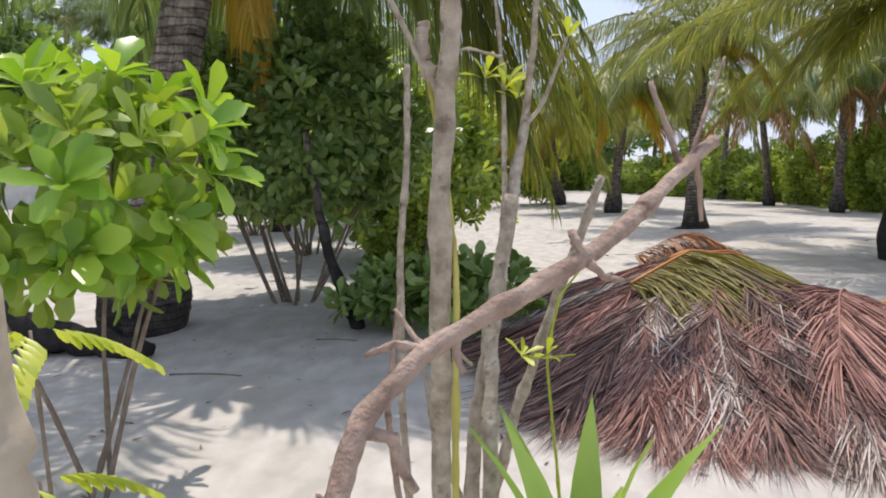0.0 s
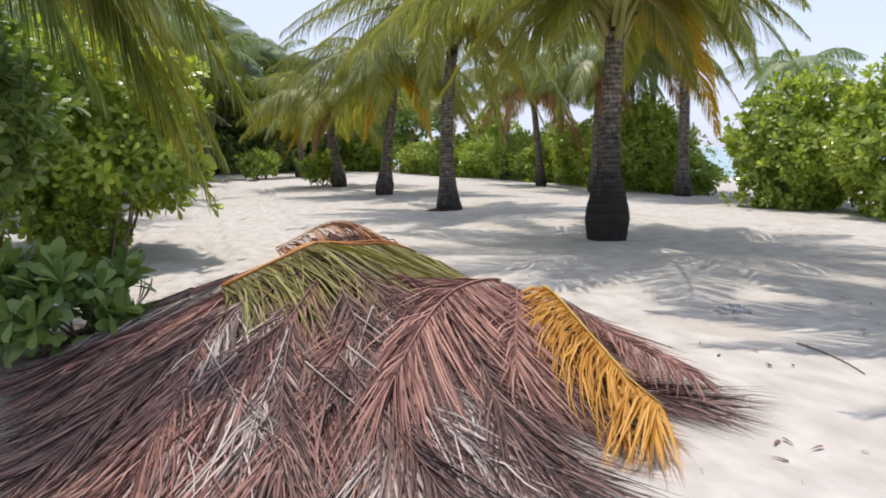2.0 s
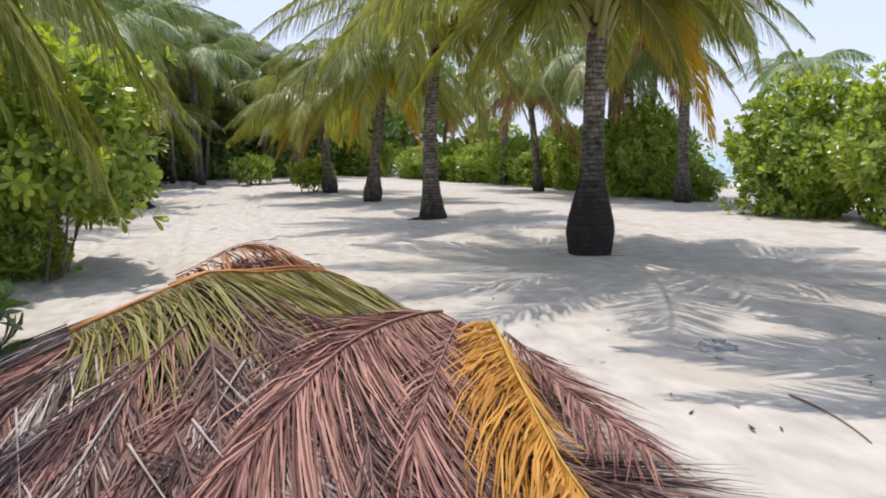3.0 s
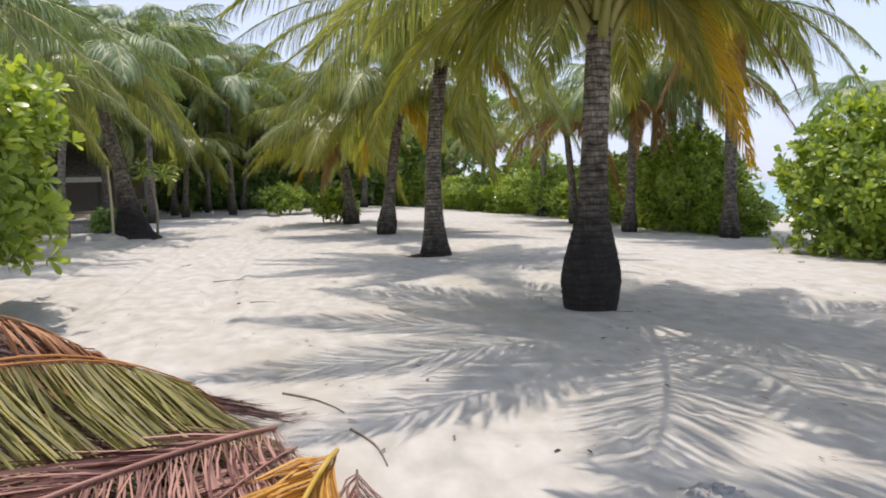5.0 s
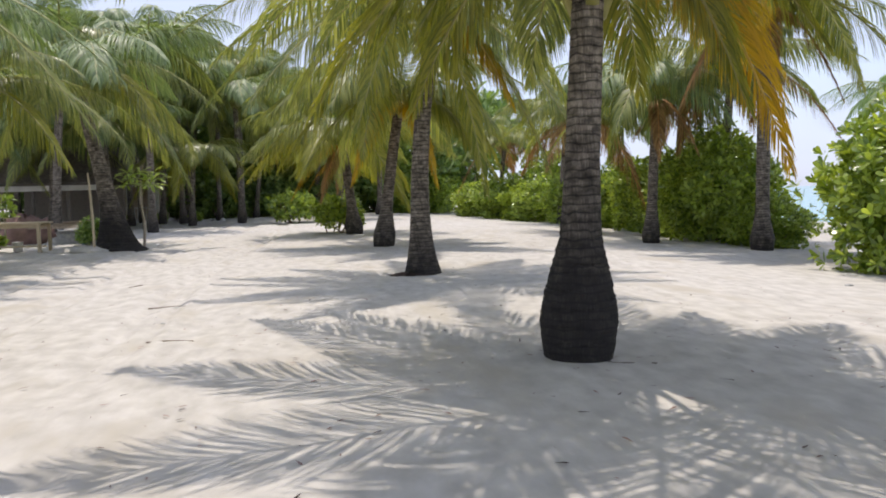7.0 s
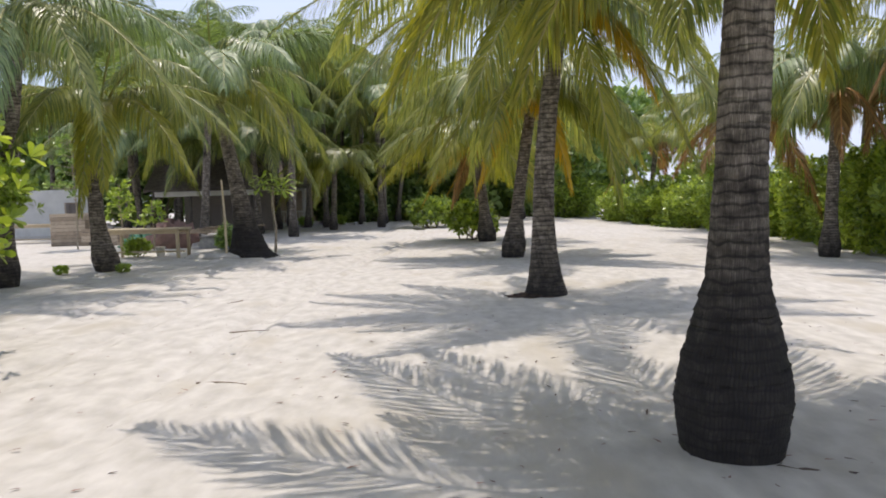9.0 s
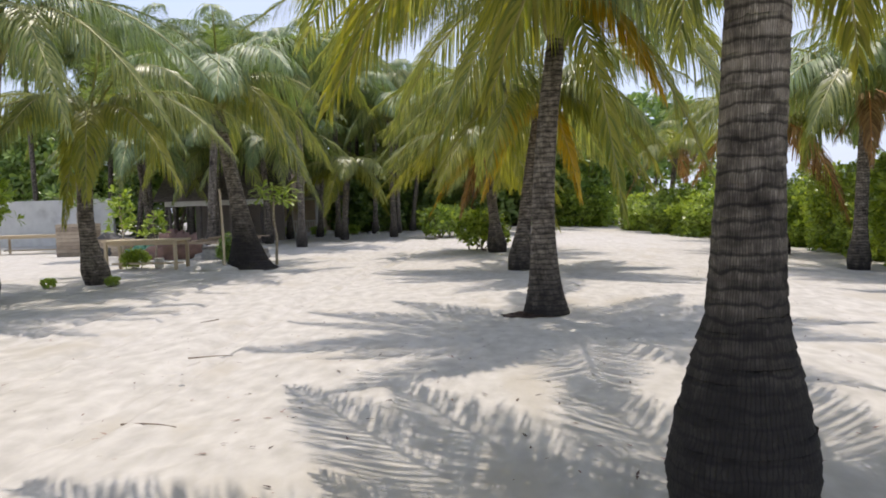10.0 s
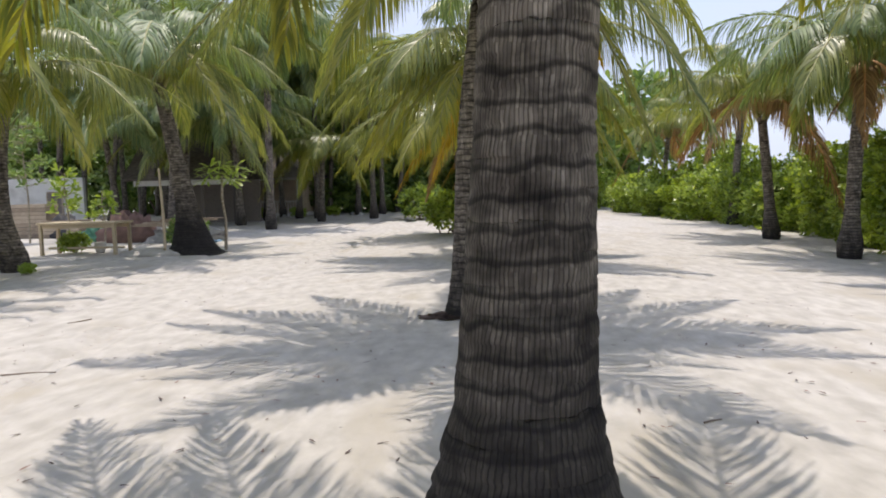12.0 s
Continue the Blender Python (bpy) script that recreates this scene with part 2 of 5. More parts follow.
    scar.color_ramp.elements[0].position, scar.color_ramp.elements[0].color = 0.0, (1, 1, 1, 1)
    scar.color_ramp.elements[1].position, scar.color_ramp.elements[1].color = 1.0, (1.0, 1.0, 1.0, 1)
    for at_, val in ((0.10, 0.95), (0.20, 0.26), (0.30, 0.34), (0.44, 1.0)):
        scar.color_ramp.elements.new(at_).color = (val, val, val, 1)
    l.new(frac.outputs[0], scar.inputs["Fac"])
    row = n.new("ShaderNodeMath")
    row.operation = "FLOOR"
    l.new(vwob.outputs[0], row.inputs[0])
    shift = n.new("ShaderNodeMath")
    shift.operation = "MULTIPLY"
    shift.inputs[1].default_value = 0.0117
    l.new(row.outputs[0], shift.inputs[0])
    sidev = n.new("ShaderNodeCombineXYZ")
    l.new(shift.outputs[0], sidev.inputs["X"])
    moved = n.new("ShaderNodeVectorMath")
    moved.operation = "ADD"
    l.new(wmul.outputs["Vector"], moved.inputs[0])
    l.new(sidev.outputs[0], moved.inputs[1])
    l.new(moved.outputs["Vector"], br.inputs["Vector"])
    mul4 = n.new("ShaderNodeMixRGB")
    mul4.blend_type = "MULTIPLY"
    mul4.inputs["Fac"].default_value = 0.9
    l.new(mul3.outputs["Color"], mul4.inputs["Color1"])
    l.new(scar.outputs["Color"], mul4.inputs["Color2"])
    mul2 = mul4
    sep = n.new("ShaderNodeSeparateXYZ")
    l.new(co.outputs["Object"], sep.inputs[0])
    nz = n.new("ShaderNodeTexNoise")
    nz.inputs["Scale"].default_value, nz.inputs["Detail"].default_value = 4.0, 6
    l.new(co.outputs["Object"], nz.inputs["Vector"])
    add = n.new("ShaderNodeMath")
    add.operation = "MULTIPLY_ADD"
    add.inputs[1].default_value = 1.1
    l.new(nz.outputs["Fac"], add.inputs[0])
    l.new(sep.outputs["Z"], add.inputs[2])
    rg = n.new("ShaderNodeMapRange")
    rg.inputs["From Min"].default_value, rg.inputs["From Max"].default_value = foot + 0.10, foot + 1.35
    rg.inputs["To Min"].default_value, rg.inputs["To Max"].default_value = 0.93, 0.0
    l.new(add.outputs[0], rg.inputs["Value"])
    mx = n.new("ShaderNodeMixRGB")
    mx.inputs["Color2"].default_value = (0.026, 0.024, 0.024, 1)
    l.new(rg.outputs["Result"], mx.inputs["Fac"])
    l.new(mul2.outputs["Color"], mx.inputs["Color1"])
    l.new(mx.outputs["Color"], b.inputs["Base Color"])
    hsum = n.new("ShaderNodeMath")
    hsum.operation = "MULTIPLY_ADD"
    hsum.inputs[1].default_value = 0.5
    l.new(fib.outputs["Fac"], hsum.inputs[0])
    l.new(br.outputs["Color"], hsum.inputs[2])
    bp = n.new("ShaderNodeBump")
    bp.inputs["Strength"].default_value, bp.inputs["Distance"].default_value = 0.8, 0.008
    l.new(hsum.outputs[0], bp.inputs["Height"])
    l.new(bp.outputs["Normal"], b.inputs["Normal"])
    return m


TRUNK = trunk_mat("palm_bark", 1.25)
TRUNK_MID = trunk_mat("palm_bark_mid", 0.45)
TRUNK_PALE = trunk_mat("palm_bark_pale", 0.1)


# ---- mesh tools ----
class Geo:
    """Collects points and faces for one mesh."""

    def __init__(self):
        self.v, self.f, self.n = [], [], 0

    def add(self, verts, faces):
        verts = np.asarray(verts, float).reshape(-1, 3)
        self.v.append(verts)
        self.f.extend([tuple(int(i) + self.n for i in f) for f in faces])
        self.n += len(verts)

    def strips(self, rows):
        """rows: (leaves, points, columns, 3) - many ribbons at once."""
        k, p, c, _ = rows.shape
        base = self.n + np.arange(k)[:, None, None] * (p * c) + np.arange(p - 1)[None, :, None] * c + np.arange(c - 1)[None, None, :]
        q = np.stack([base, base + 1, base + c + 1, base + c], -1).reshape(-1, 4)
        self.v.append(rows.reshape(-1, 3))
        self.f.extend(map(tuple, q.tolist()))
        self.n += k * p * c

    def tube(self, path, radii, sides=8, caps=True, wob=0.0, rng=None):
        path = np.asarray(path, float)
        radii = np.broadcast_to(np.asarray(radii, float), (len(path),))
        t = np.gradient(path, axis=0)
        t /= np.linalg.norm(t, axis=1)[:, None] + 1e-9
        ref = np.array([1.0, 0, 0]) if abs(t[0][0]) < 0.8 else np.array([0, 1.0, 0])
        a = np.cross(t, ref)
        a /= np.linalg.norm(a, axis=1)[:, None]
        b = np.cross(t, a)
        ang = np.linspace(0, 2 * np.pi, sides, endpoint=False)
        r = radii[:, None] * np.ones(sides)[None]
        if wob and rng is not None:
            r = r * (1 + wob * rng.standard_normal(r.shape))
        pts = path[:, None] + r[..., None] * (np.cos(ang)[None, :, None] * a[:, None] + np.sin(ang)[None, :, None] * b[:, None])
        n0, m = self.n, len(path)
        self.v.append(pts.reshape(-1, 3))
        for i in range(m - 1):
            for j in range(sides):
                k = (j + 1) % sides
                self.f.append((n0 + i * sides + j, n0 + i * sides + k, n0 + (i + 1) * sides + k, n0 + (i + 1) * sides + j))
        if caps:
            self.f.append(tuple(n0 + j for j in range(sides))[::-1])
            self.f.append(tuple(n0 + (m - 1) * sides + j for j in range(sides)))
        self.n += m * sides

    def box(self, x0, y0, z0, x1, y1, z1, chamfer=0.0):
        c = min(chamfer, (x1 - x0) / 3, (y1 - y0) / 3, (z1 - z0) / 3)
        if c <= 0:
            v = [(x, y, z) for z in (z0, z1) for y in (y0, y1) for x in (x0, x1)]
            self.add(v, [(0, 2, 3, 1), (4, 5, 7, 6), (0, 1, 5, 4), (2, 6, 7, 3), (0, 4, 6, 2), (1, 3, 7, 5)])
            return
        bm = bmesh.new()
        bmesh.ops.create_cube(bm, size=1)
        for q in bm.verts:
            q.co = Vector(((x0 + x1) / 2 + q.co.x * (x1 - x0), (y0 + y1) / 2 + q.co.y * (y1 - y0), (z0 + z1) / 2 + q.co.z * (z1 - z0)))
        bmesh.ops.bevel(bm, geom=bm.edges[:], offset=c, segments=1, affect="EDGES")
        bm.verts.index_update()
        self.add([tuple(q.co) for q in bm.verts], [tuple(q.index for q in f.verts) for f in bm.faces])
        bm.free()

    def mesh(self, name, material, smooth=True):
        me = bpy.data.meshes.new(name)
        me.from_pydata(np.concatenate(self.v).tolist() if self.v else [], [], self.f)
        me.materials.append(material)
        if smooth:
            me.polygons.foreach_set("use_smooth", [True] * len(me.polygons))
        me.update()
        return me


def part(name, geo, material, parent=None, label="", smooth=True):
    me = geo if isinstance(geo, bpy.types.Mesh) else geo.mesh(name, material, smooth)
    ob = new(name, me)
    ob.parent = parent
    return tagged(ob, label)


def thing(name, place, label, category, group="", kind="", turn=0.0, scale=1.0):
    ob = new(name)
    ob.empty_display_size = 0.2
    ob.location, ob.rotation_euler, ob.scale = place, (0, 0, radians(turn)), (scale, scale, scale)
    return tagged(ob, label, category, group, kind)


def unit(v):
    return v / (np.linalg.norm(v, axis=-1, keepdims=True) + 1e-9)


def value_noise(x, y, seed=0):
    """Smooth noise from 0 to 1 on a plane."""
    xi, yi = np.floor(x).astype(np.int64), np.floor(y).astype(np.int64)
    fx, fy = x - xi, y - yi
    fx, fy = fx * fx * (3 - 2 * fx), fy * fy * (3 - 2 * fy)

    def h(a, b):
        k = (a * 374761393 + b * 668265263 + seed * 974711) & 0x7FFFFFFF
        k = ((k ^ (k >> 13)) * 1274126177) & 0x7FFFFFFF
        return ((k ^ (k >> 16)) & 0xFFFF) / 65535.0

    return (h(xi, yi) * (1 - fx) + h(xi + 1, yi) * fx) * (1 - fy) + (h(xi, yi + 1) * (1 - fx) + h(xi + 1, yi + 1) * fx) * fy


def slope(x):
    """The beach falls off gently towards the sea."""
    d = np.maximum(0.0, np.asarray(x, float) - 9.0)
    return -1.6 * (1 - np.exp(-d * 0.036))


def level(x, y):
    """Height of the bare sand."""
    x, y = np.asarray(x, float), np.asarray(y, float)
    z = slope(x)
    near = np.clip(1.2 - np.hypot(x - 4, y - 15) / 45.0, 0.0, 1.0)
    z = z + near * (0.05 * (value_noise(x * 0.35, y * 0.35, 3) - 0.5) + 0.036 * (value_noise(x * 1.3, y * 1.3, 5) - 0.5) + 0.010 * (value_noise(x * 2.6 + y * 1.7, y * 2.3 - x * 1.5, 7) - 0.5) + 0.006 * (value_noise(x * 4.1 - y * 3.3, y * 4.4 + x * 2.9, 9) - 0.5))
    return z


def ground_at(x, y):
    return float(level(x, y))


# ---- ground, sea ----
def axis_lines(a, b, fine, lo, hi):
    mid = np.arange(a, b + fine / 2, fine)
    left, right, step, x0, x1 = [], [], fine, a, b
    while x0 > lo or x1 < hi:
        step *= 1.22
        x0, x1 = x0 - step, x1 + step
        left.append(max(x0, lo))
        right.append(min(x1, hi))
    return np.unique(np.concatenate([left[::-1], mid, right]))


def build_ground():
    xs, ys = axis_lines(-4.5, 11.0, 0.075, -900, 900), axis_lines(0.5, 36.0, 0.085, -900, 900)
    gx, gy = np.meshgrid(xs, ys)
    z = level(gx, gy)
    # wheel ruts that run up the lane
    for off in (-1.0, -0.72, 0.75, 1.05, -2.3):
        line = 1.75 - 0.012 * (gy - 14) + 0.25 * np.sin(gy * 0.21 + off * 0.3) + off
        w = np.exp(-((gx - line) / 0.14) ** 2) * np.clip((gy - 9) / 4, 0, 1) * np.clip((75 - gy) / 20, 0, 1)
        z -= 0.075 * w * (0.5 + value_noise(gx * 5, gy * 5, 11))
        z += 0.028 * np.exp(-((gx - line - 0.22) / 0.1) ** 2) * np.clip((gy - 9) / 4, 0, 1)
    # old footprints
    r = np.random.default_rng(5)
    near = (np.abs(gx - 4) < 8) & (np.abs(gy - 12) < 13)
    px, py = gx[near], gy[near]
    dz = np.zeros_like(px)
    for _ in range(420):
        cx, cy, an = r.uniform(-3.5, 11.5), r.uniform(1, 24.5), r.uniform(0, 3.14)
        k = (np.abs(px - cx) < 0.5) & (np.abs(py - cy) < 0.5)
        u, v = (px[k] - cx) * math.cos(an) + (py[k] - cy) * math.sin(an), (py[k] - cy) * math.cos(an) - (px[k] - cx) * math.sin(an)
        d = np.sqrt((u / 0.16) ** 2 + (v / 0.075) ** 2)
        dz[k] += -0.026 * np.exp(-d ** 2) + 0.011 * np.exp(-((d - 1.5) / 0.5) ** 2)
    z[near] += dz
    g = Geo()
    g.strips(np.stack([gx, gy, z], -1)[None])
    return tagged(part("ground", g, SAND), "pale coral sand with ruts, footprints and leaf litter", "sand", kind="structure")


build_ground()
_g = Geo()
_g.add([(26, -900, -1.02), (900, -900, -1.02), (900, 900, -1.02), (26, 900, -1.02)], [(0, 1, 2, 3)])
tagged(part("sea", _g, SEA), "shallow turquoise lagoon water beyond the hedge", "water", kind="structure")


# ---- palms ----
def frond_geo(az, reach, drop, arch, rng, leaves=84, leaf=1.0, width=0.040, limp=0.9, sway=0.0):
    """A feather leaf from the origin: its rib rises by 'arch', then falls to 'drop' at 'reach'. Returns blades and rib."""
    a = radians(az)
    d = np.array([math.cos(a), math.sin(a), 0.0])
    s = np.array([-math.sin(a), math.cos(a), 0.0])
    p1 = d * reach * 0.42 + np.array([0, 0, arch])
    p2 = d * reach + np.array([0, 0, drop]) + s * sway

    def at(u):
        u = np.asarray(u)[..., None]
        return 2 * u * (1 - u) * p1 + u * u * p2

    def tan(u):
        u = np.asarray(u)[..., None]
        return unit(2 * (1 - u) * p1 + 2 * u * (p2 - p1))

    u = np.linspace(0.13, 0.995, leaves)
    rows = []
    for side in (-1, 1):
        uu = np.clip(u + rng.normal(0, 0.004, leaves), 0.12, 0.998)
        base, t = at(uu), tan(uu)
        sv = np.broadcast_to(s * side, t.shape)
        nv = np.cross(s, t) * -1.0
        nv = nv * np.sign(nv[:, 2:3] + 1e-6)
        ln = leaf * (0.42 + 0.9 * np.sin(np.pi * np.clip(uu * 0.92 + 0.06, 0, 1)) ** 0.8) * (1 - 0.45 * np.clip((uu - 0.75) / 0.25, 0, 1)) * rng.uniform(0.88, 1.1, leaves) * 0.8
        fa = radians(28) + radians(38) * uu + rng.normal(0, 0.07, leaves)
        out = unit(sv * np.cos(fa)[:, None] + t * np.sin(fa)[:, None] + nv * rng.uniform(0.05, 0.30, leaves)[:, None])
        pts = [base]
        dirn = out
        lim = limp * rng.uniform(0.6, 1.35, leaves)[:, None]
        for k in range(3):
            dirn = unit(dirn + np.array([0, 0, -1.0]) * lim * (0.35 + 0.5 * k))
            pts.append(pts[-1] + dirn * (ln / 3)[:, None])
        pts = np.stack(pts, 1)
        wv = unit(t - out * np.sum(t * out, 1, keepdims=True))
        w = (width / 2) * np.array([0.55, 1.0, 0.75, 0.06])
        wv = wv[:, None] * w[None, :, None]
        rows.append(np.stack([pts - wv, pts + wv], 2))
    g = Geo()
    g.strips(np.concatenate(rows))
    rib = Geo()
    uu = np.linspace(0, 0.99, 11)
    rib.tube(at(uu), 0.034 * (1 - uu) ** 0.8 + 0.004, 5, caps=False)
    return g, rib


_lib_rng = np.random.default_rng(21)
FROND_SHAPES = []
for _k in range(9):
    _el = _k / 8.0                      # 0: upright, 1: hanging
    _b, _r = frond_geo(0, 3.7 - 1.6 * abs(_el - 0.45), 1.9 - 4.6 * _el, 2.2 - 1.3 * _el, _lib_rng, leaves=88, leaf=1.08, width=0.036, limp=0.95)
    FROND_SHAPES.append((_b, _r))
_shape_cache = {}


def frond_shape(k, leafmat, ribmat):
    key = (k, leafmat.name)
    if key not in _shape_cache:
        b, r = FROND_SHAPES[k]
        _shape_cache[key] = (b.mesh("frond", leafmat), r.mesh("rib", ribmat))
    return _shape_cache[key]


def hang(name_label, leafmat, ribmat, meshes, parent, place, turn=0.0, size=1.0, tilt=0.0):
    """A frond: its rib, which carries the leaflets."""
    f = part("frond", meshes[1] if isinstance(meshes[1], bpy.types.Mesh) else meshes[1].mesh("rib", ribmat), ribmat, parent, name_label)
    f.location, f.rotation_euler, f.scale = place, (radians(tilt), 0, radians(turn)), (size, size, size)
    tagged(part("foliage", meshes[0] if isinstance(meshes[0], bpy.types.Mesh) else meshes[0].mesh("frond", leafmat), leafmat, f), kind="stuff")
    return f


KINDS = {"g": (FROND_GREEN, RIB_GREEN, ""), "d": (FROND_DARK, RIB_GREEN, ""), "l": (FROND_LIME, RIB_GREEN, "lime green frond"),
         "y": (FROND_YELLOW, RIB_YELLOW, "yellowed frond"), "b": (FROND_DRY, RIB_ORANGE, "dry brown frond")}


def trunk_mesh(top, profile, rng, sides=20, ring=RING, bow=(0, 0), material=None):
    """Trunk from the origin to 'top' with leaf-scar steps; profile: (height, radius) pairs."""
    h = top[2]
    hs, rs = zip(*profile)
    z, zs, rr, gap = 0.0, [], [], []
    while z < h:
        st = ring
        r0 = float(np.interp(z, hs, rs))
        r1 = float(np.interp(z + st, hs, rs))
        k = np.clip((z - 0.55) / 0.6, 0.12, 1.0) * rng.uniform(0.5, 1.2)
        zs += [z, z + st * 0.10, z + st * 0.55, z + st * 0.93]
        rr += [r0 * (1 - 0.014 * k), r0 * (1 + 0.010 * k), (r0 + r1) / 2 * (1 + 0.004 * k), r1 * (1 - 0.006 * k)]
        z += st
    zs, rr = np.array(zs), np.array(rr)
    q = zs / h
    path = np.stack([top[0] * q ** 1.25 + bow[0] * np.sin(np.pi * q), top[1] * q ** 1.25 + bow[1] * np.sin(np.pi * q)], 1)
    ang = np.linspace(0, 2 * np.pi, sides + 1)
    tilt = np.repeat(rng.normal(0, 0.007, (len(zs) // 4 + 1, 2)), 4, 0)[: len(zs)]
    chip = 0.012 * rng.standard_normal((len(zs), sides))
    chip = np.concatenate([chip, chip[:, :1]], 1)
    rad = rr[:, None] * (1 + chip)
    pz = zs[:, None] - 0.06 + (tilt[:, :1] * np.cos(ang) + tilt[:, 1:] * np.sin(ang)) * np.clip(zs / 0.3, 0, 1)[:, None]
    g = Geo()
    g.strips(np.stack([path[:, 0, None] + rad * np.cos(ang), path[:, 1, None] + rad * np.sin(ang), pz], -1)[None])
    me = g.mesh("trunk", material)
    uv = me.uv_layers.new(name="UVMap")
    uu, vv = np.broadcast_to(ang[None] * 0.17, pz.shape).ravel(), pz.ravel()
    idx = np.zeros(len(me.loops), dtype=np.int32)
    me.loops.foreach_get("vertex_index", idx)
    uv.data.foreach_set("uv", np.stack([uu[idx], vv[idx]], 1).astype(np.float32).ravel())
    return me


def boots(rng, n, r0, col=None):
    """Old leaf bases and fibre round the growing point."""
    g = Geo()
    for i in range(n):
        a = i * 2.4 + rng.uniform(-0.3, 0.3)
        d = np.array([math.cos(a), math.sin(a), 0])
        h = -0.25 + 0.5 * i / n
        p = [d * r0 * 0.8 + (0, 0, h), d * (r0 + 0.05) + (0, 0, h + 0.16), d * (r0 + 0.16) + (0, 0, h + 0.36), d * (r0 + 0.26) + (0, 0, h + 0.52)]
        g.tube(p, [0.07, 0.06, 0.045, 0.025], 6)
    return g


def palm(place, top, profile, fronds, seed, label, fill=(), fill_size=1.0, trunk=None, leaf=1.05, bow=(0, 0), group="coconut palms", wide=0.027, sides=20, count=128, limp=1.0):
    """A coconut palm: trunk, leaf bases, then the fronds given as (kind, azimuth, reach, drop, arch), and fillers (kind, how many, low, high)."""
    rng = np.random.default_rng(seed)
    x, y = place
    t = thing("palm_tree", (x, y, ground_at(x, y)), label, "palm tree", group)
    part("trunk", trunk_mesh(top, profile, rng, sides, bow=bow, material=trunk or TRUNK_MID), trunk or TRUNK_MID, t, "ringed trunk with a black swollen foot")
    c = part("crown_shaft", boots(rng, 12, profile[-1][1] * 0.9), RIB_GREEN, t)
    c.location = (top[0], top[1], top[2] + 0.05)
    head = (top[0], top[1], top[2] + 0.22)
    for kind, az, reach, drop, arch in fronds:
        lm, rm, lb = KINDS[kind]
        hang(lb, lm, rm, frond_geo(az, reach, drop, arch, rng, count, leaf * min(1.0, 0.40 + 0.16 * reach), wide, limp, rng.uniform(-0.25, 0.25)), t, head)
    for kind, many, lo, hi in fill:
        lm, rm, lb = KINDS[kind]
        off = rng.uniform(0, 360)
        for i in range(many):
            k = int(np.clip(round(rng.uniform(lo, hi) * 8), 0, 8))
            hang(lb, lm, rm, frond_shape(k, lm, rm), t, head, off + i * 360 / many + rng.uniform(-14, 14), fill_size * rng.uniform(0.9, 1.12), rng.uniform(-8, 8))
    return t


def bulb(h, neck, foot, r_top=None):
    return [(0, foot * 0.88), (0.18, foot * 0.98), (0.42, foot), (0.80, foot * 0.75), (1.10, neck * 1.1), (1.40, neck), (h * 0.75, neck * 0.93), (h, r_top or neck * 0.85)]


# the palm that the walk goes up to
palm((7.15, 10.80), (0.14, 0.05, 3.2), [(0, 0.30), (0.16, 0.322), (0.38, 0.348), (0.52, 0.335), (0.72, 0.29), (0.93, 0.236), (1.13, 0.186), (1.34, 0.174), (1.82, 0.152), (2.5, 0.148), (3.2, 0.138)], [
    ("g", 190, 4.7, 0.1, 1.9), ("g", 159, 4.6, 0.2, 1.9), ("g", 131, 5.2, 0.0, 1.9), ("g", 117, 4.8, 0.1, 2.0), ("g", 218, 4.5, 0.3, 2.1), ("g", 244, 4.4, 0.3, 2.1), ("l", 176, 1.8, -0.6, 1.1),
    ("l", 150, 2.8, -1.1, 1.2), ("g", 268, 4.2, 0.4, 2.1), ("g", 293, 4.3, 0.2, 2.1), ("g", 320, 4.3, 0.3, 2.1), ("y", 18, 2.8, -1.75, 1.2), ("l", 8, 1.7, -1.2, 1.1), ("l", 335, 2.4, -0.1, 1.6), ("l", 24, 2.6, -0.3, 1.5), ("l", 345, 1.9, -0.8, 1.2), ("l", 55, 2.6, -0.8, 1.3), ("l", 200, 1.6, -0.7, 1.0), ("g", 80, 3.0, -0.5, 1.5), ("l", 120, 2.4, -1.0, 1.2),
    ("g", 345, 4.3, 0.4, 2.2), ("g", 10, 4.4, 0.5, 2.2), ("g", 31, 3.8, 0.4, 2.2), ("g", 54, 3.4, 0.5, 2.2), ("g", 73, 4.9, 0.4, 2.2), ("g", 96, 4.4, 0.6, 2.2), ("d", 200, 2.6, 2.4, 2.7), ("d", 330, 2.6, 2.5, 2.8), ("d", 80, 2.6, 2.5, 2.8)],
    1, "coconut palm with a ringed grey trunk and black bulging foot", sides=40, count=150, limp=0.55, wide=0.024, trunk=TRUNK)
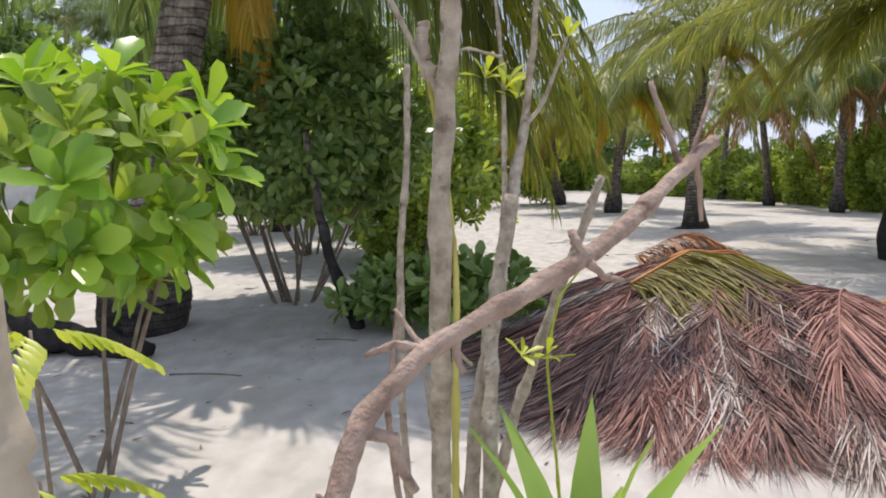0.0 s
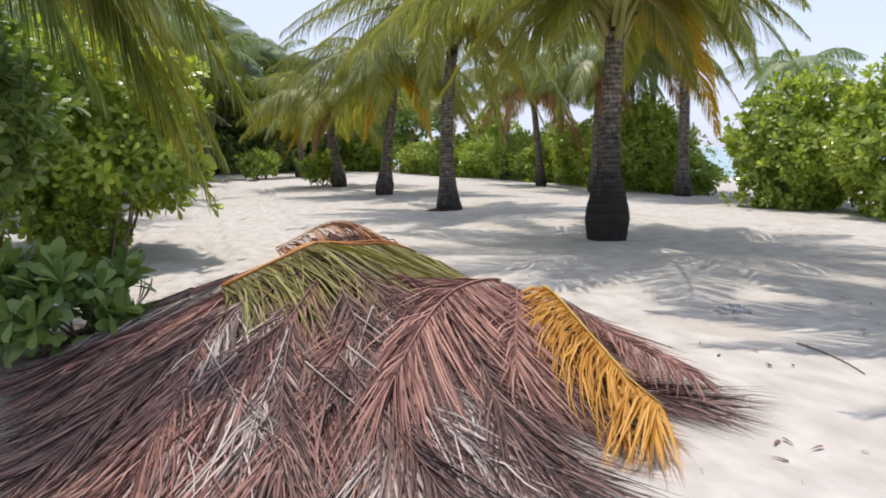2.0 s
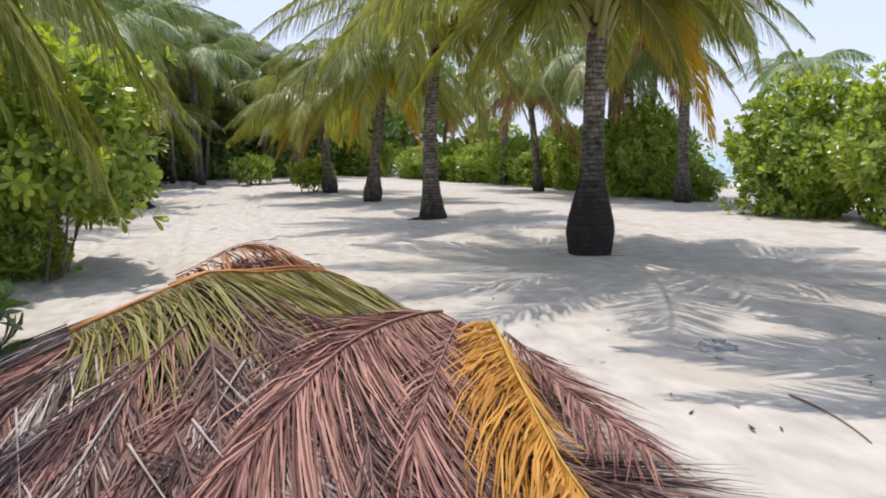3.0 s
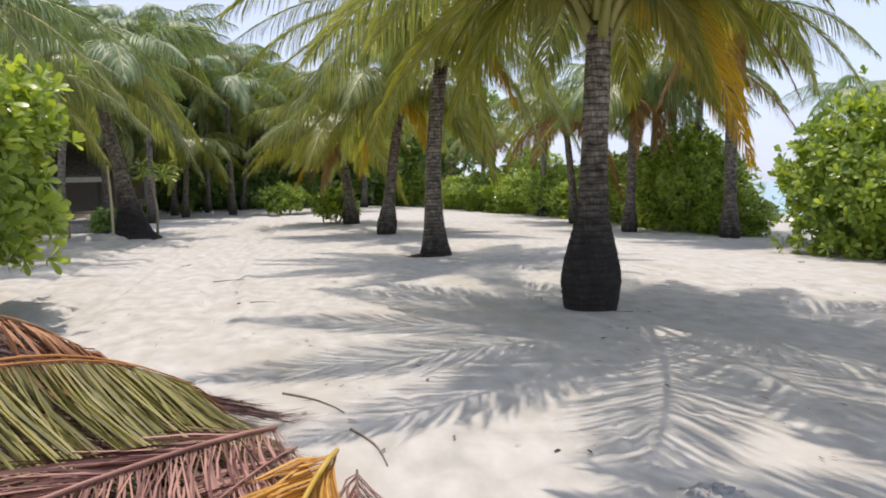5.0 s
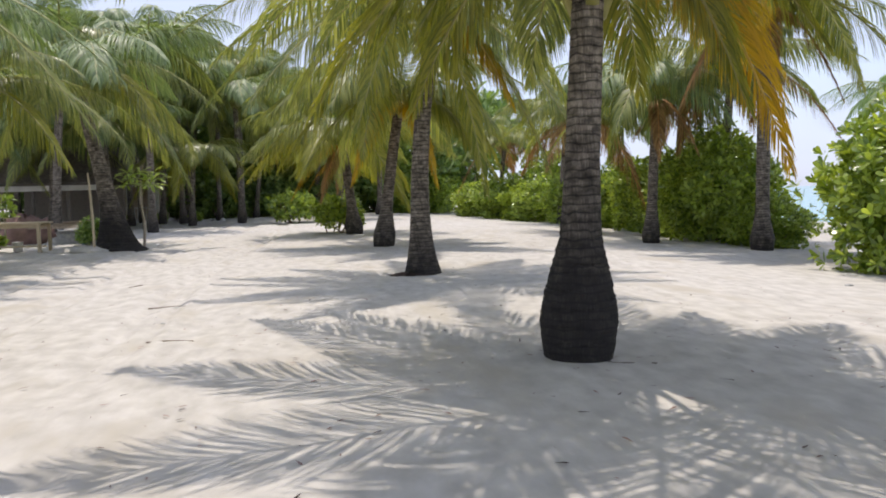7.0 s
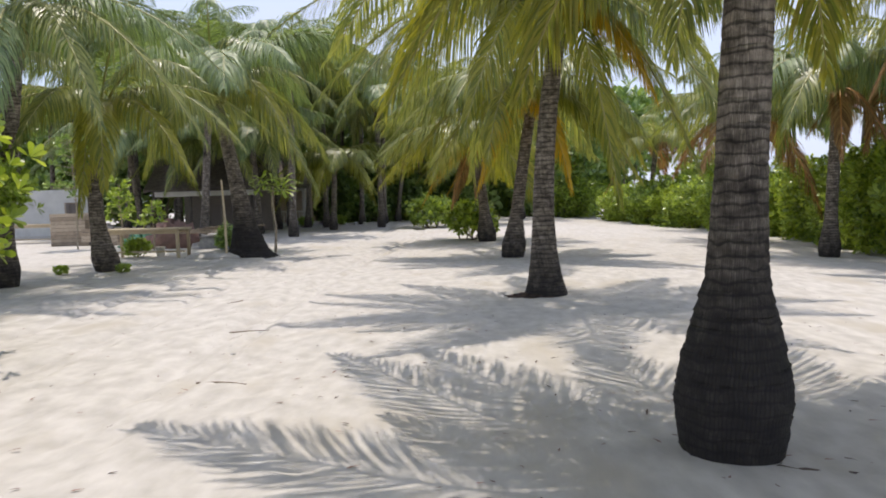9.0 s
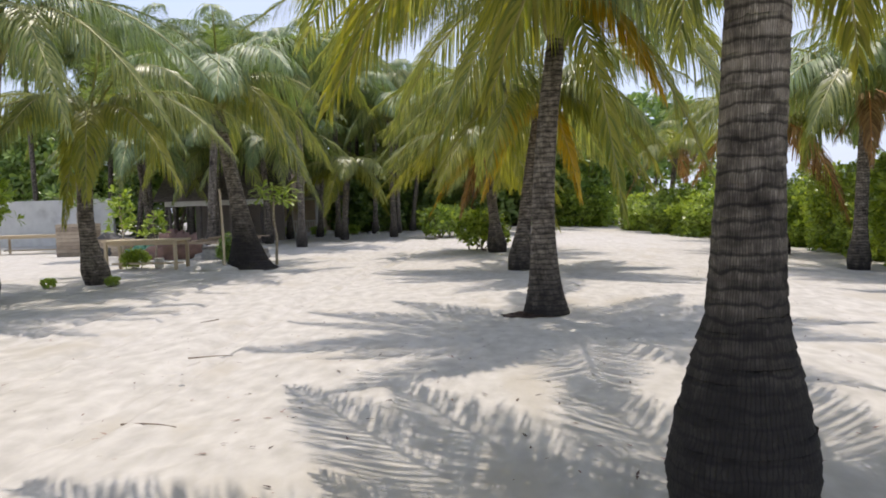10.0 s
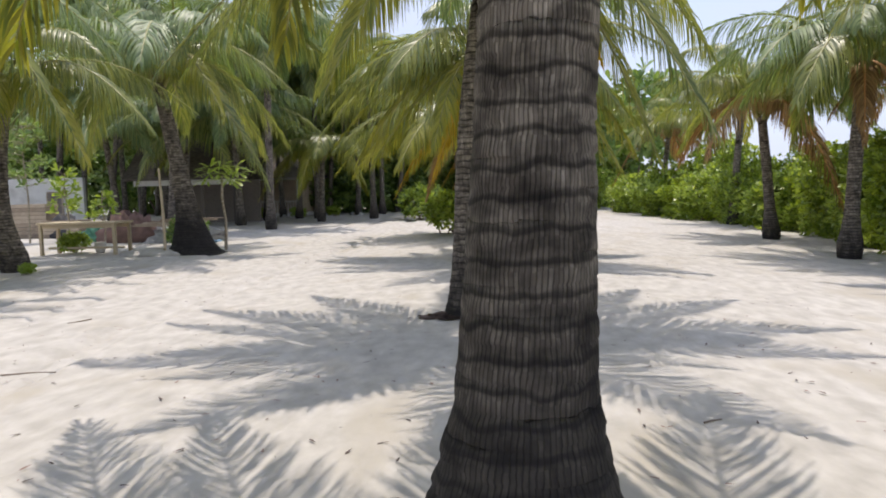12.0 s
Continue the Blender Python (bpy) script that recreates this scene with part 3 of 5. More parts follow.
# the second in the row
palm((6.68, 18.12), (0.25, 0.15, 4.25), [(0, 0.37), (0.12, 0.34), (0.3, 0.29), (0.55, 0.245), (0.85, 0.21), (1.3, 0.18), (2.2, 0.162), (4.25, 0.142)], [
    ("g", 180, 4.1, -1.2, 1.5), ("g", 201, 4.6, -0.4, 1.8), ("g", 222, 4.0, -1.6, 1.3), ("l", 240, 3.0, -2.0, 1.0), ("y", 311, 1.9, -1.5, 0.8), ("l", 290, 2.0, -3.0, 0.7), ("g", 310, 3.2, -2.4, 1.1), ("l", 325, 2.4, -2.6, 0.8),
    ("g", 345, 4.0, -0.8, 1.7), ("g", 10, 4.2, 0.0, 1.9), ("g", 157, 4.5, -0.2, 1.9), ("g", 140, 3.8, -1.2, 1.5), ("g", 31, 4.1, -0.9, 1.6), ("d", 60, 4.0, 0.2, 2.0), ("d", 100, 4.0, 0.2, 2.0), ("g", 265, 4.0, 0.4, 2.1),
    ("g", 300, 4.0, 0.5, 2.1), ("g", 232, 4.2, 0.6, 2.2), ("d", 230, 2.8, 2.2, 2.7), ("d", 10, 2.8, 2.4, 2.7), ("g", 190, 3.4, 1.5, 2.6)],
    2, "coconut palm with a slim dark trunk and flared foot", bow=(-0.1, 0), sides=28, limp=0.85, wide=0.026, count=145, trunk=TRUNK_MID)
palm((6.46, 25.65), (0.55, 0.2, 3.9), bulb(3.9, 0.17, 0.33), [("l", 185, 3.9, -1.4, 1.4), ("g", 170, 4.3, -0.4, 1.9), ("l", 215, 3.2, -2.0, 1.0), ("y", 225, 2.0, -2.3, 0.6), ("l", 340, 3.4, -1.6, 1.3), ("y", 300, 2.0, -2.4, 0.6), ("l", 315, 3.0, -2.0, 1.0)],
     3, "coconut palm leaning on a dark curved trunk", [("g", 11, 0.1, 0.5), ("g", 6, 0.45, 0.8), ("l", 5, 0.6, 0.9)], 1.15)
palm((5.83, 33.0), (-0.3, 0.2, 3.2), bulb(3.2, 0.19, 0.36), [("y", 200, 2.2, -2.0, 0.6), ("b", 240, 1.6, -2.1, 0.4)], 4, "short coconut palm with yellowing lower fronds", [("g", 12, 0.1, 0.6), ("l", 8, 0.5, 0.85)], 1.15)
palm((5.4, 50.0), (0.3, 0.2, 3.6), bulb(3.6, 0.2, 0.36), [("b", 210, 1.8, -2.2, 0.4), ("b", 260, 1.8, -2.2, 0.4), ("y", 180, 2.2, -2.0, 0.5)], 5, "coconut palm with rusty hanging dead fronds", [("g", 12, 0.1, 0.6), ("l", 7, 0.5, 0.9)], 1.2)
palm((3.6, 64.0), (0.4, 0.0, 4.6), bulb(4.6, 0.2, 0.36), [], 6, "coconut palm at the head of the lane", [("g", 13, 0.1, 0.6), ("l", 5, 0.6, 0.9)], 1.25)
palm((8.6, 60.0), (0.2, 0.0, 5.6), bulb(5.6, 0.2, 0.36), [], 16, "coconut palm at the head of the lane", [("g", 13, 0.1, 0.6), ("l", 5, 0.6, 0.9)], 1.25)
# beside the walk, its fronds reach over the sand
palm((8.9, 5.4), (0.0, 0.1, 4.2), bulb(4.2, 0.17, 0.31), [
    ("g", 172, 4.2, -0.9, 1.7), ("g", 190, 4.3, -0.7, 1.8), ("b", 182, 3.6, -1.5, 1.2), ("y", 160, 3.6, -1.5, 1.2), ("g", 208, 4.2, -0.4, 1.9), ("g", 148, 4.2, -0.5, 1.9), ("g", 128, 4.2, -0.2, 1.9), ("l", 200, 3.4, -1.6, 1.2)],
    24, "coconut palm with dry lower fronds over the sand", [("g", 12, 0.1, 0.6)], 1.1)
# by the shore hedge
palm((17.4, 23.7), (0.1, 0.1, 6.7), bulb(6.7, 0.19, 0.34), [("b", 240, 2.0, -2.6, 0.3), ("b", 330, 2.0, -2.7, 0.3), ("g", 350, 4.8, -1.2, 1.5), ("g", 195, 4.4, -0.4, 1.9), ("g", 215, 4.6, -1.2, 1.5), ("y", 232, 3.4, -2.0, 1.0), ("l", 183, 5.0, -1.6, 1.7), ("l", 199, 4.9, -2.3, 1.4), ("b", 190, 2.8, -2.8, 0.7)], 7, "tall slim coconut palm beside the shore hedge", [("g", 12, 0.1, 0.6), ("l", 6, 0.55, 0.9)], 1.25)
palm((15.6, 27.2), (0.2, 0.0, 4.5), bulb(4.5, 0.17, 0.30), [("b", 250, 1.5, -2.0, 0.3), ("b", 300, 1.4, -1.8, 0.3)], 8, "coconut palm with brown dead fronds against its trunk", [("d", 13, 0.15, 0.6), ("g", 6, 0.5, 0.8)], 1.15)
palm((16.2, 34.0), (-0.3, 0.2, 4.2), bulb(4.2, 0.17, 0.30), [], 9, "coconut palm in front of the shore hedge", [("g", 13, 0.1, 0.65), ("b", 4, 0.75, 1.0)], 1.15)
palm((18.0, 44.0), (0.5, 0.2, 6.0), bulb(6.0, 0.17, 0.30), [], 10, "tall far coconut palm", [("g", 13, 0.1, 0.6), ("l", 5, 0.6, 0.9)], 1.2)
palm((17.0, 55.0), (0.5, 0.2, 5.0), bulb(5.0, 0.17, 0.30), [], 17, "far coconut palm over the hedge", [("g", 13, 0.1, 0.7), ("b", 3, 0.8, 1.0)], 1.2)
palm((20.5, 35.0), (0.4, 0.1, 6.6), bulb(6.6, 0.17, 0.30), [], 19, "coconut palm behind the shore hedge", [("d", 12, 0.1, 0.7), ("b", 3, 0.8, 1.0)], 1.25)
palm((19.5, 29.5), (0.4, 0.1, 5.8), bulb(5.8, 0.17, 0.30), [], 23, "coconut palm behind the shore hedge", [("g", 12, 0.1, 0.7), ("b", 4, 0.8, 1.0)], 1.2)
palm((35.0, 38.0), (0.4, 0.1, 6.5), bulb(6.5, 0.17, 0.30), [], 11, "far coconut palm showing over the shore hedge", [("d", 14, 0.1, 0.8)], 1.2)
# on the left of the lane
palm((-4.1, 24.2), (0.1, -0.2, 3.7), bulb(3.7, 0.19, 0.34), [
    ("l", 300, 3.4, -1.9, 1.2), ("l", 325, 3.8, -1.7, 1.3), ("g", 345, 4.4, -1.0, 1.7), ("g", 275, 3.8, -1.0, 1.5), ("g", 250, 4.0, -1.4, 1.4), ("g", 10, 4.2, -0.4, 1.8), ("l", 288, 2.4, -2.4, 0.8),
    ("l", 220, 3.6, -1.6, 1.2), ("g", 190, 4.0, -0.4, 1.8), ("d", 150, 4.0, 0.0, 1.9), ("d", 110, 4.0, 0.2, 2.0), ("d", 60, 4.0, 0.2, 2.0), ("d", 315, 3.2, 1.8, 2.6), ("g", 330, 4.2, 0.4, 2.1), ("g", 265, 4.0, 0.5, 2.1), ("d", 215, 3.6, 1.2, 2.4), ("d", 35, 3.8, 0.8, 2.3)],
    12, "coconut palm with a grey curved trunk", bow=(-0.25, 0), trunk=TRUNK_PALE)
palm((-4.6, 20.8), (0.9, -0.4, 4.9), bulb(4.9, 0.19, 0.34), [
    ("g", 340, 4.6, -2.4, 1.6), ("g", 318, 4.4, -2.2, 1.5), ("d", 300, 4.0, -2.6, 1.2), ("d", 355, 4.6, -1.2, 1.8), ("d", 15, 4.4, -0.6, 1.9), ("g", 280, 3.6, -2.6, 1.1), ("d", 330, 4.6, 0.3, 2.3), ("d", 305, 4.4, 0.2, 2.2),
    ("d", 260, 4.2, -1.0, 1.7), ("d", 230, 4.2, -0.6, 1.8), ("d", 190, 4.2, -0.6, 1.8), ("d", 150, 4.2, -0.2, 1.9), ("d", 110, 4.2, 0.0, 2.0), ("d", 60, 4.2, 0.0, 2.0), ("d", 20, 3.4, 1.8, 2.6), ("d", 200, 3.4, 1.8, 2.6)],
    18, "coconut palm with long arching fronds over the lane")
palm((-1.75, 28.4), (-0.95, 0.3, 4.9), [(0, 0.95), (0.12, 0.74), (0.3, 0.60), (0.6, 0.50), (1.0, 0.38), (1.5, 0.30), (2.4, 0.23), (4.9, 0.18)], [("l", 320, 4.0, -1.6, 1.4), ("g", 345, 4.4, -0.8, 1.8)], 13, "leaning coconut palm with a broad dark root flare", [("d", 12, 0.1, 0.6), ("g", 9, 0.55, 0.95)], 1.25, trunk=TRUNK)
palm((-3.1, 47.5), (0.2, 0.0, 3.6), bulb(3.6, 0.16, 0.26), [("l", 330, 3.2, -1.8, 1.2), ("l", 210, 3.0, -1.8, 1.2)], 14, "young coconut palm at the edge of the lane", [("g", 12, 0.1, 0.6), ("l", 7, 0.5, 0.9)], 1.1)
# over the start of the walk
palm((-3.1, 7.3), (1.3, -0.9, 4.4), bulb(4.4, 0.23, 0.46), [
    ("l", 352, 3.1, -2.5, 1.1), ("g", 15, 3.7, -2.6, 1.3), ("g", 28, 3.9, -2.7, 1.3), ("l", 12, 3.3, -3.0, 1.1), ("g", 25, 3.5, -3.5, 1.0), ("l", 20, 3.3, -3.0, 1.2), ("g", 4, 3.3, -3.2, 1.0), ("g", 343, 3.1, -2.2, 1.2), ("l", 34, 3.5, -3.2, 1.1), ("d", 32, 3.2, -2.8, 0.9), ("d", 50, 3.2, -2.6, 0.9), ("d", 68, 3.2, -2.4, 0.9), ("d", 85, 3.2, -2.2, 1.0), ("d", 105, 3.2, -2.2, 1.0), ("d", 130, 3.2, -2.0, 1.0),
    ("y", 100, 1.3, -2.4, 0.3), ("d", 20, 3.6, -1.4, 1.4), ("d", 60, 3.6, -1.2, 1.5), ("d", 95, 3.6, -0.8, 1.6), ("d", 150, 3.6, -1.2, 1.4), ("d", 180, 3.4, -1.2, 1.3), ("d", 220, 3.4, -0.8, 1.4), ("d", 250, 3.4, -0.4, 1.6), ("g", 350, 3.4, 0.4, 1.9), ("g", 30, 3.4, 0.6, 2.0), ("d", 75, 3.4, 0.6, 2.0)],
    15, "leaning coconut palm with low hanging fronds", limp=1.25, leaf=1.35, count=150)


# ---- broad-leaved bushes ----
def leaf_rows(pos, direction, up, length, width, cols=2, curl=0.25):
    """Many obovate leaves at once."""
    n = len(pos)
    side = unit(np.cross(direction, up))
    nrm = np.cross(side, direction)
    st = np.array([0.0, 0.4, 0.78, 1.0])
    wd = np.array([0.10, 0.62, 1.0, 0.42])
    mid = pos[:, None] + direction[:, None] * (length[:, None] * st)[..., None] - nrm[:, None] * (length[:, None] * curl * (st ** 2))[..., None]
    w = (width[:, None] * wd / 2)[..., None] * side[:, None]
    if cols == 2:
        return np.stack([mid - w, mid + w], 2)
    lift = nrm[:, None] * (width[:, None] * wd * 0.14)[..., None]
    return np.stack([mid - w + lift, mid, mid + w + lift], 2)


def rosettes(rng, centres, axes, leaves, length, ratio=0.42, cols=2, spread=(0.15, 1.25)):
    k = len(centres)
    a = unit(axes)
    ref = np.where(np.abs(a[:, 2:3]) > 0.9, np.array([[1.0, 0, 0]]), np.array([[0, 0, 1.0]]))
    e1 = unit(np.cross(a, ref))
    e2 = np.cross(a, e1)
    phi = (np.arange(leaves)[None] * 2.4 + rng.uniform(0, 6.28, (k, 1)) + rng.normal(0, 0.2, (k, leaves)))
    th = np.linspace(*spread, leaves)[None] + rng.normal(0, 0.14, (k, leaves))
    d = np.cos(th)[..., None] * a[:, None] + np.sin(th)[..., None] * (np.cos(phi)[..., None] * e1[:, None] + np.sin(phi)[..., None] * e2[:, None])
    d = unit(d.reshape(-1, 3))
    pos = np.repeat(centres, leaves, 0) + d * length * 0.08
    ln = length * rng.uniform(0.65, 1.15, k * leaves)
    return leaf_rows(pos, d, np.repeat(a, leaves, 0) + rng.normal(0, 0.15, (k * leaves, 3)), ln, ln * ratio * rng.uniform(0.85, 1.15, k * leaves), cols)


def lumpy_points(rng, n, radii, low=-0.9, lump=0.35, inner=0.55, seed=0):
    d = unit(rng.standard_normal((n * 2, 3)))
    d = d[d[:, 2] > low][:n]
    bumps = unit(np.random.default_rng(seed + 77).standard_normal((30, 3)))
    lobes = np.max(np.clip((d @ bumps.T - 0.80) / 0.20, 0, 1), 1)
    r = (1 - lump + lump * lobes) * rng.uniform(inner, 1.0, len(d)) ** 0.5 * (1 + 0.22 * (rng.random(len(d)) > 0.93))
    return d * r[:, None] * np.asarray(radii), d


def bush_meshes(seed, radii, n, leaf, leaves=9, low=-0.8, lift=None, stems=9, cols=2, lump=0.46, inner=0.4):
    """Foliage and stems of one bush standing at the origin."""
    rng = np.random.default_rng(seed)
    lift = radii[2] * 0.85 if lift is None else lift
    p, d = lumpy_points(rng, n, radii, low, lump, inner, seed)
    p[:, 2] += lift
    keep = p[:, 2] > 0.05
    p, d = p[keep], d[keep]
    g = Geo()
    g.strips(rosettes(rng, p, d + np.array([0, 0, 0.55]) + rng.normal(0, 0.25, d.shape), leaves, leaf, cols=cols))
    wood = []
    for i in range(stems):
        s = Geo()
        e = p[rng.integers(len(p))] * np.array([0.8, 0.8, 0.95])
        b = np.array([e[0] * 0.12 + rng.normal(0, 0.08), e[1] * 0.12 + rng.normal(0, 0.08), -0.05])
        m = (b + e) / 2 + np.array([rng.normal(0, 0.12), rng.normal(0, 0.12), -0.05 * lift])
        q = np.linspace(0, 1, 7)[:, None]
        r0 = 0.018 + 0.010 * radii[2]
        s.tube((1 - q) ** 2 * b + 2 * q * (1 - q) * m + q * q * e, np.linspace(r0, r0 * 0.3, 7), 6, caps=False)
        wood.append(s)
    return g, wood


BUSH_LIB = {}


def bush(kind, x, y, label, turn=0.0, size=1.0, leafmat=None, category="bush", group="", z=None, name="bush", squash=1.0):
    lm = leafmat or BUSH_LEAF
    key = (kind, lm.name)
    if key not in BUSH_LIB:
        g, s = BUSH_SHAPES[kind]
        BUSH_LIB[key] = (g.mesh("foliage", lm), [q.mesh("stem", WOOD_TWIG) for q in s])
    t = thing(name, (x, y, ground_at(x, y) if z is None else z), label, category, group, turn=turn, scale=size)
    t.scale = (size, size, size * squash)
    f = part("foliage", BUSH_LIB[key][0], lm, t)
    tagged(f, kind="stuff")
    for q in BUSH_LIB[key][1]:
        part("stem", q, WOOD_TWIG, t)
    return t


BUSH_SHAPES = {
    "round": bush_meshes(31, (2.0, 1.8, 1.9), 1250, 0.22, leaves=8, low=-0.95, lift=1.25, stems=5),
    "wide": bush_meshes(32, (2.9, 2.0, 1.9), 1600, 0.22, leaves=8, low=-0.95, lift=1.25, stems=5),
    "tall": bush_meshes(33, (2.2, 2.2, 2.3), 1650, 0.22, leaves=8, low=-0.95, lift=1.6, stems=5),
    "small": bush_meshes(34, (0.75, 0.75, 0.6), 170, 0.18, low=-0.7, leaves=9),
    "low": bush_meshes(36, (0.62, 0.62, 0.42), 75, 0.22, low=-0.5, leaves=8, lift=0.34, stems=7, cols=3, inner=0.2),
    "crown": bush_meshes(35, (2.6, 2.4, 2.0), 1700, 0.24, low=-0.9, lift=3.4, stems=10, lump=0.5),
    "wood_crown": bush_meshes(38, (2.6, 2.4, 2.0), 430, 0.40, leaves=7, low=-0.9, lift=3.4, stems=8, lump=0.5),
    "wood_tall": bush_meshes(39, (2.2, 2.2, 2.3), 460, 0.38, leaves=7, low=-0.95, lift=1.6, stems=4),
}
# hedge along the shore
_r = random.Random(4)
for _i, (_x, _y, _k, _s) in enumerate([(16.9, 13.6, "tall", 1.0), (17.1, 17.5, "tall", 1.02), (18.3, 10.0, "wide", 1.2), (19.3, 20.0, "round", 1.0), (20.5, 14.5, "tall", 1.1),
                                      (18.6, 28.0, "tall", 0.95), (18.7, 31.4, "round", 0.95), (18.6, 25.2, "round", 0.8), (19.8, 35.6, "wide", 1.0), (19.4, 40.2, "round", 1.05), (19.2, 44.5, "wide", 1.0), (18.2, 49.0, "wide", 1.05),
                                      (17.6, 54.5, "wide", 1.1), (16.6, 60.0, "wide", 1.2), (12.5, 68.0, "wide", 1.4), (7.5, 72.0, "wide", 1.3), (20.5, 32.0, "tall", 1.1), (21.0, 41.0, "tall", 1.1), (20.0, 52.0, "tall", 1.3)]):
    bush(_k, _x, _y, "dense glossy green beach hedge bush on the sand", _r.uniform(0, 360), _s * (_r.uniform(0.86, 1.1) if _y > 22 else 1.0), group="shore hedge bushes", squash=_r.uniform(0.72, 1.12) if _y > 22 else 1.0)
# on the left side
bush("crown", -1.75, 8.7, "broad-leaved shrub tree with low green canopy", 20, 0.68, BUSH_DARK, "shrub", name="shrub", z=-0.15)
bush("crown", -0.6, 12.4, "broad-leaved shrub tree with green crown", 140, 0.80, BUSH_LEAF, "shrub", name="shrub", z=-0.8)
bush("crown", -2.7, 14.2, "broad-leaved shrub tree with green crown", 250, 0.80, BUSH_LEAF, "shrub", name="shrub", z=0.0)
bush("round", -0.75, 12.2, "low leafy growth at the foot of a shrub", 75, 0.42, BUSH_LEAF)
bush("low", 0.25, 6.55, "low dark green bush of fleshy leaves by the frond heap", 30, 1.0, BUSH_DARK)
bush("low", -0.55, 7.1, "low dark green bush of fleshy leaves", 130, 0.85, BUSH_DARK)
bush("crown", -4.9, 19.4, "leafy light green bush under the palm", 40, 0.66, BUSH_LIGHT, "shrub", name="shrub")
bush("small", 2.7, 47.0, "small light green bush in the lane", 70, 1.8, BUSH_LEAF)
bush("small", 5.25, 34.6, "small light green bush beside a palm", 170, 1.5, BUSH_LEAF)
# woods behind
for _i in range(24):
    bush("wood_crown" if _i % 2 else "wood_tall", -50 + _i * 3.0, 71 + _r.uniform(-3, 5), "dark green tree in the woods behind the huts", _r.uniform(0, 360), _r.uniform(1.7, 2.3), BUSH_DARK, "tree", "woods", name="tree")
for _i in range(9):
    bush("wood_tall", -17 + _i * 2.6, 64 + _r.uniform(-1.5, 1.5), "dark green thicket behind the lane", _r.uniform(0, 360), _r.uniform(0.9, 1.2), BUSH_DARK, "bush", "woods", name="thicket")
for _i in range(9):
    bush("wood_crown", -30 + _r.uniform(-5, 3), 6 + _i * 4.6, "dark green tree at the edge of the woods", _r.uniform(0, 360), _r.uniform(1.5, 2.1), BUSH_DARK, "tree", "woods", name="tree")
for _i, (_x, _y) in enumerate([(-11.0, 16.5), (-12.5, 11.0), (-11.5, 6.0), (-9.0, 1.5)]):
    bush("crown", _x, _y, "green tree at the edge of the clearing", _r.uniform(0, 360), _r.uniform(0.95, 1.2), BUSH_DARK, "tree", "woods", name="tree")
for _i, (_x, _y, _h) in enumerate([(-12, 53, 8.0), (-9, 52.5, 6.5), (-6.0, 53, 7.5), (-15, 55, 9.0), (-3, 57, 7.5), (-18, 56, 9), (-10.5, 66, 11), (0.5, 68, 8), (-22, 66, 11), (-1.0, 62, 6.0), (-6.0, 61, 9.0), (-4.5, 52, 9.3), (-1.5, 58, 10.0), (0.8, 66, 10.5), (-8.0, 56, 11.5), (-21, 54, 7.5), (-26, 57, 9.0), (-17.4, 51.0, 7.0), (-9.7, 44.8, 4.7), (-13.2, 44.6, 4.9), (-6.7, 44.9, 4.9), (-6.9, 37.6, 7.6), (-3.6, 40.5, 8.0), (-13.5, 60, 10.5), (-3.0, 66, 11.5), (-17, 64, 10.5), (3.0, 71, 10.0), (-6.5, 68, 11.0), (6.0, 74, 10.0), (-22, 53, 13.0), (-17, 52, 12.5), (-27, 55, 13.5), (-12.5, 54.5, 12.0), (-9.0, 53.0, 11.5), (-13.0, 54.0, 12.3), (-16.0, 55.5, 12.8), (-14.5, 52.5, 10.5), (-21.5, 52.0, 11.5), (-7.4, 51.0, 9.8), (-0.6, 50.0, 7.2)]):
    palm((_x, _y), (_r.uniform(-1, 1), 0.3, _h), bulb(_h, 0.17, 0.28), [], 40 + _i, "tall dark coconut palm at the edge of the woods", [("d", 15, 0.05, 0.65), ("g", 6, 0.5, 0.9)], 1.35, sides=12)


# ---- heap of dead fronds ----
def heap_z(x, y):
    d = np.sqrt(((x - 2.2) / np.where(x > 2.2, 1.98, 2.08)) ** 2 + ((y - 6.0) / 2.75) ** 2)
    z = 0.66 * np.clip(1 - d, 0, 1) ** 0.95 + 0.07 * np.exp(-((x - 1.75) / 0.8) ** 2 - ((y - 5.1) / 0.6) ** 2) + 0.26 * np.exp(-((x - 2.45) / 0.42) ** 2 - ((y - 6.85) / 0.35) ** 2) + 0.09 * np.exp(-((x - 3.1) / 0.35) ** 2 - ((y - 6.85) / 0.35) ** 2) + 0.05 * np.exp(-((x - 3.9) / 0.4) ** 2 - ((y - 5.9) / 0.8) ** 2)
    return z * np.clip((1.06 - d) / 0.12, 0, 1)


heap = thing("frond_heap", (0, 0, 0), "heap of dead brown coconut fronds piled on the sand", "frond heap")
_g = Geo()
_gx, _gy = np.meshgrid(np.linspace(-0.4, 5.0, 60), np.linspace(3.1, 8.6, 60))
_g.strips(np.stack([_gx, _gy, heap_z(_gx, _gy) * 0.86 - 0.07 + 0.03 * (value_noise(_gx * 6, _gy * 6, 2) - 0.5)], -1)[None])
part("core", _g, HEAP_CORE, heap)


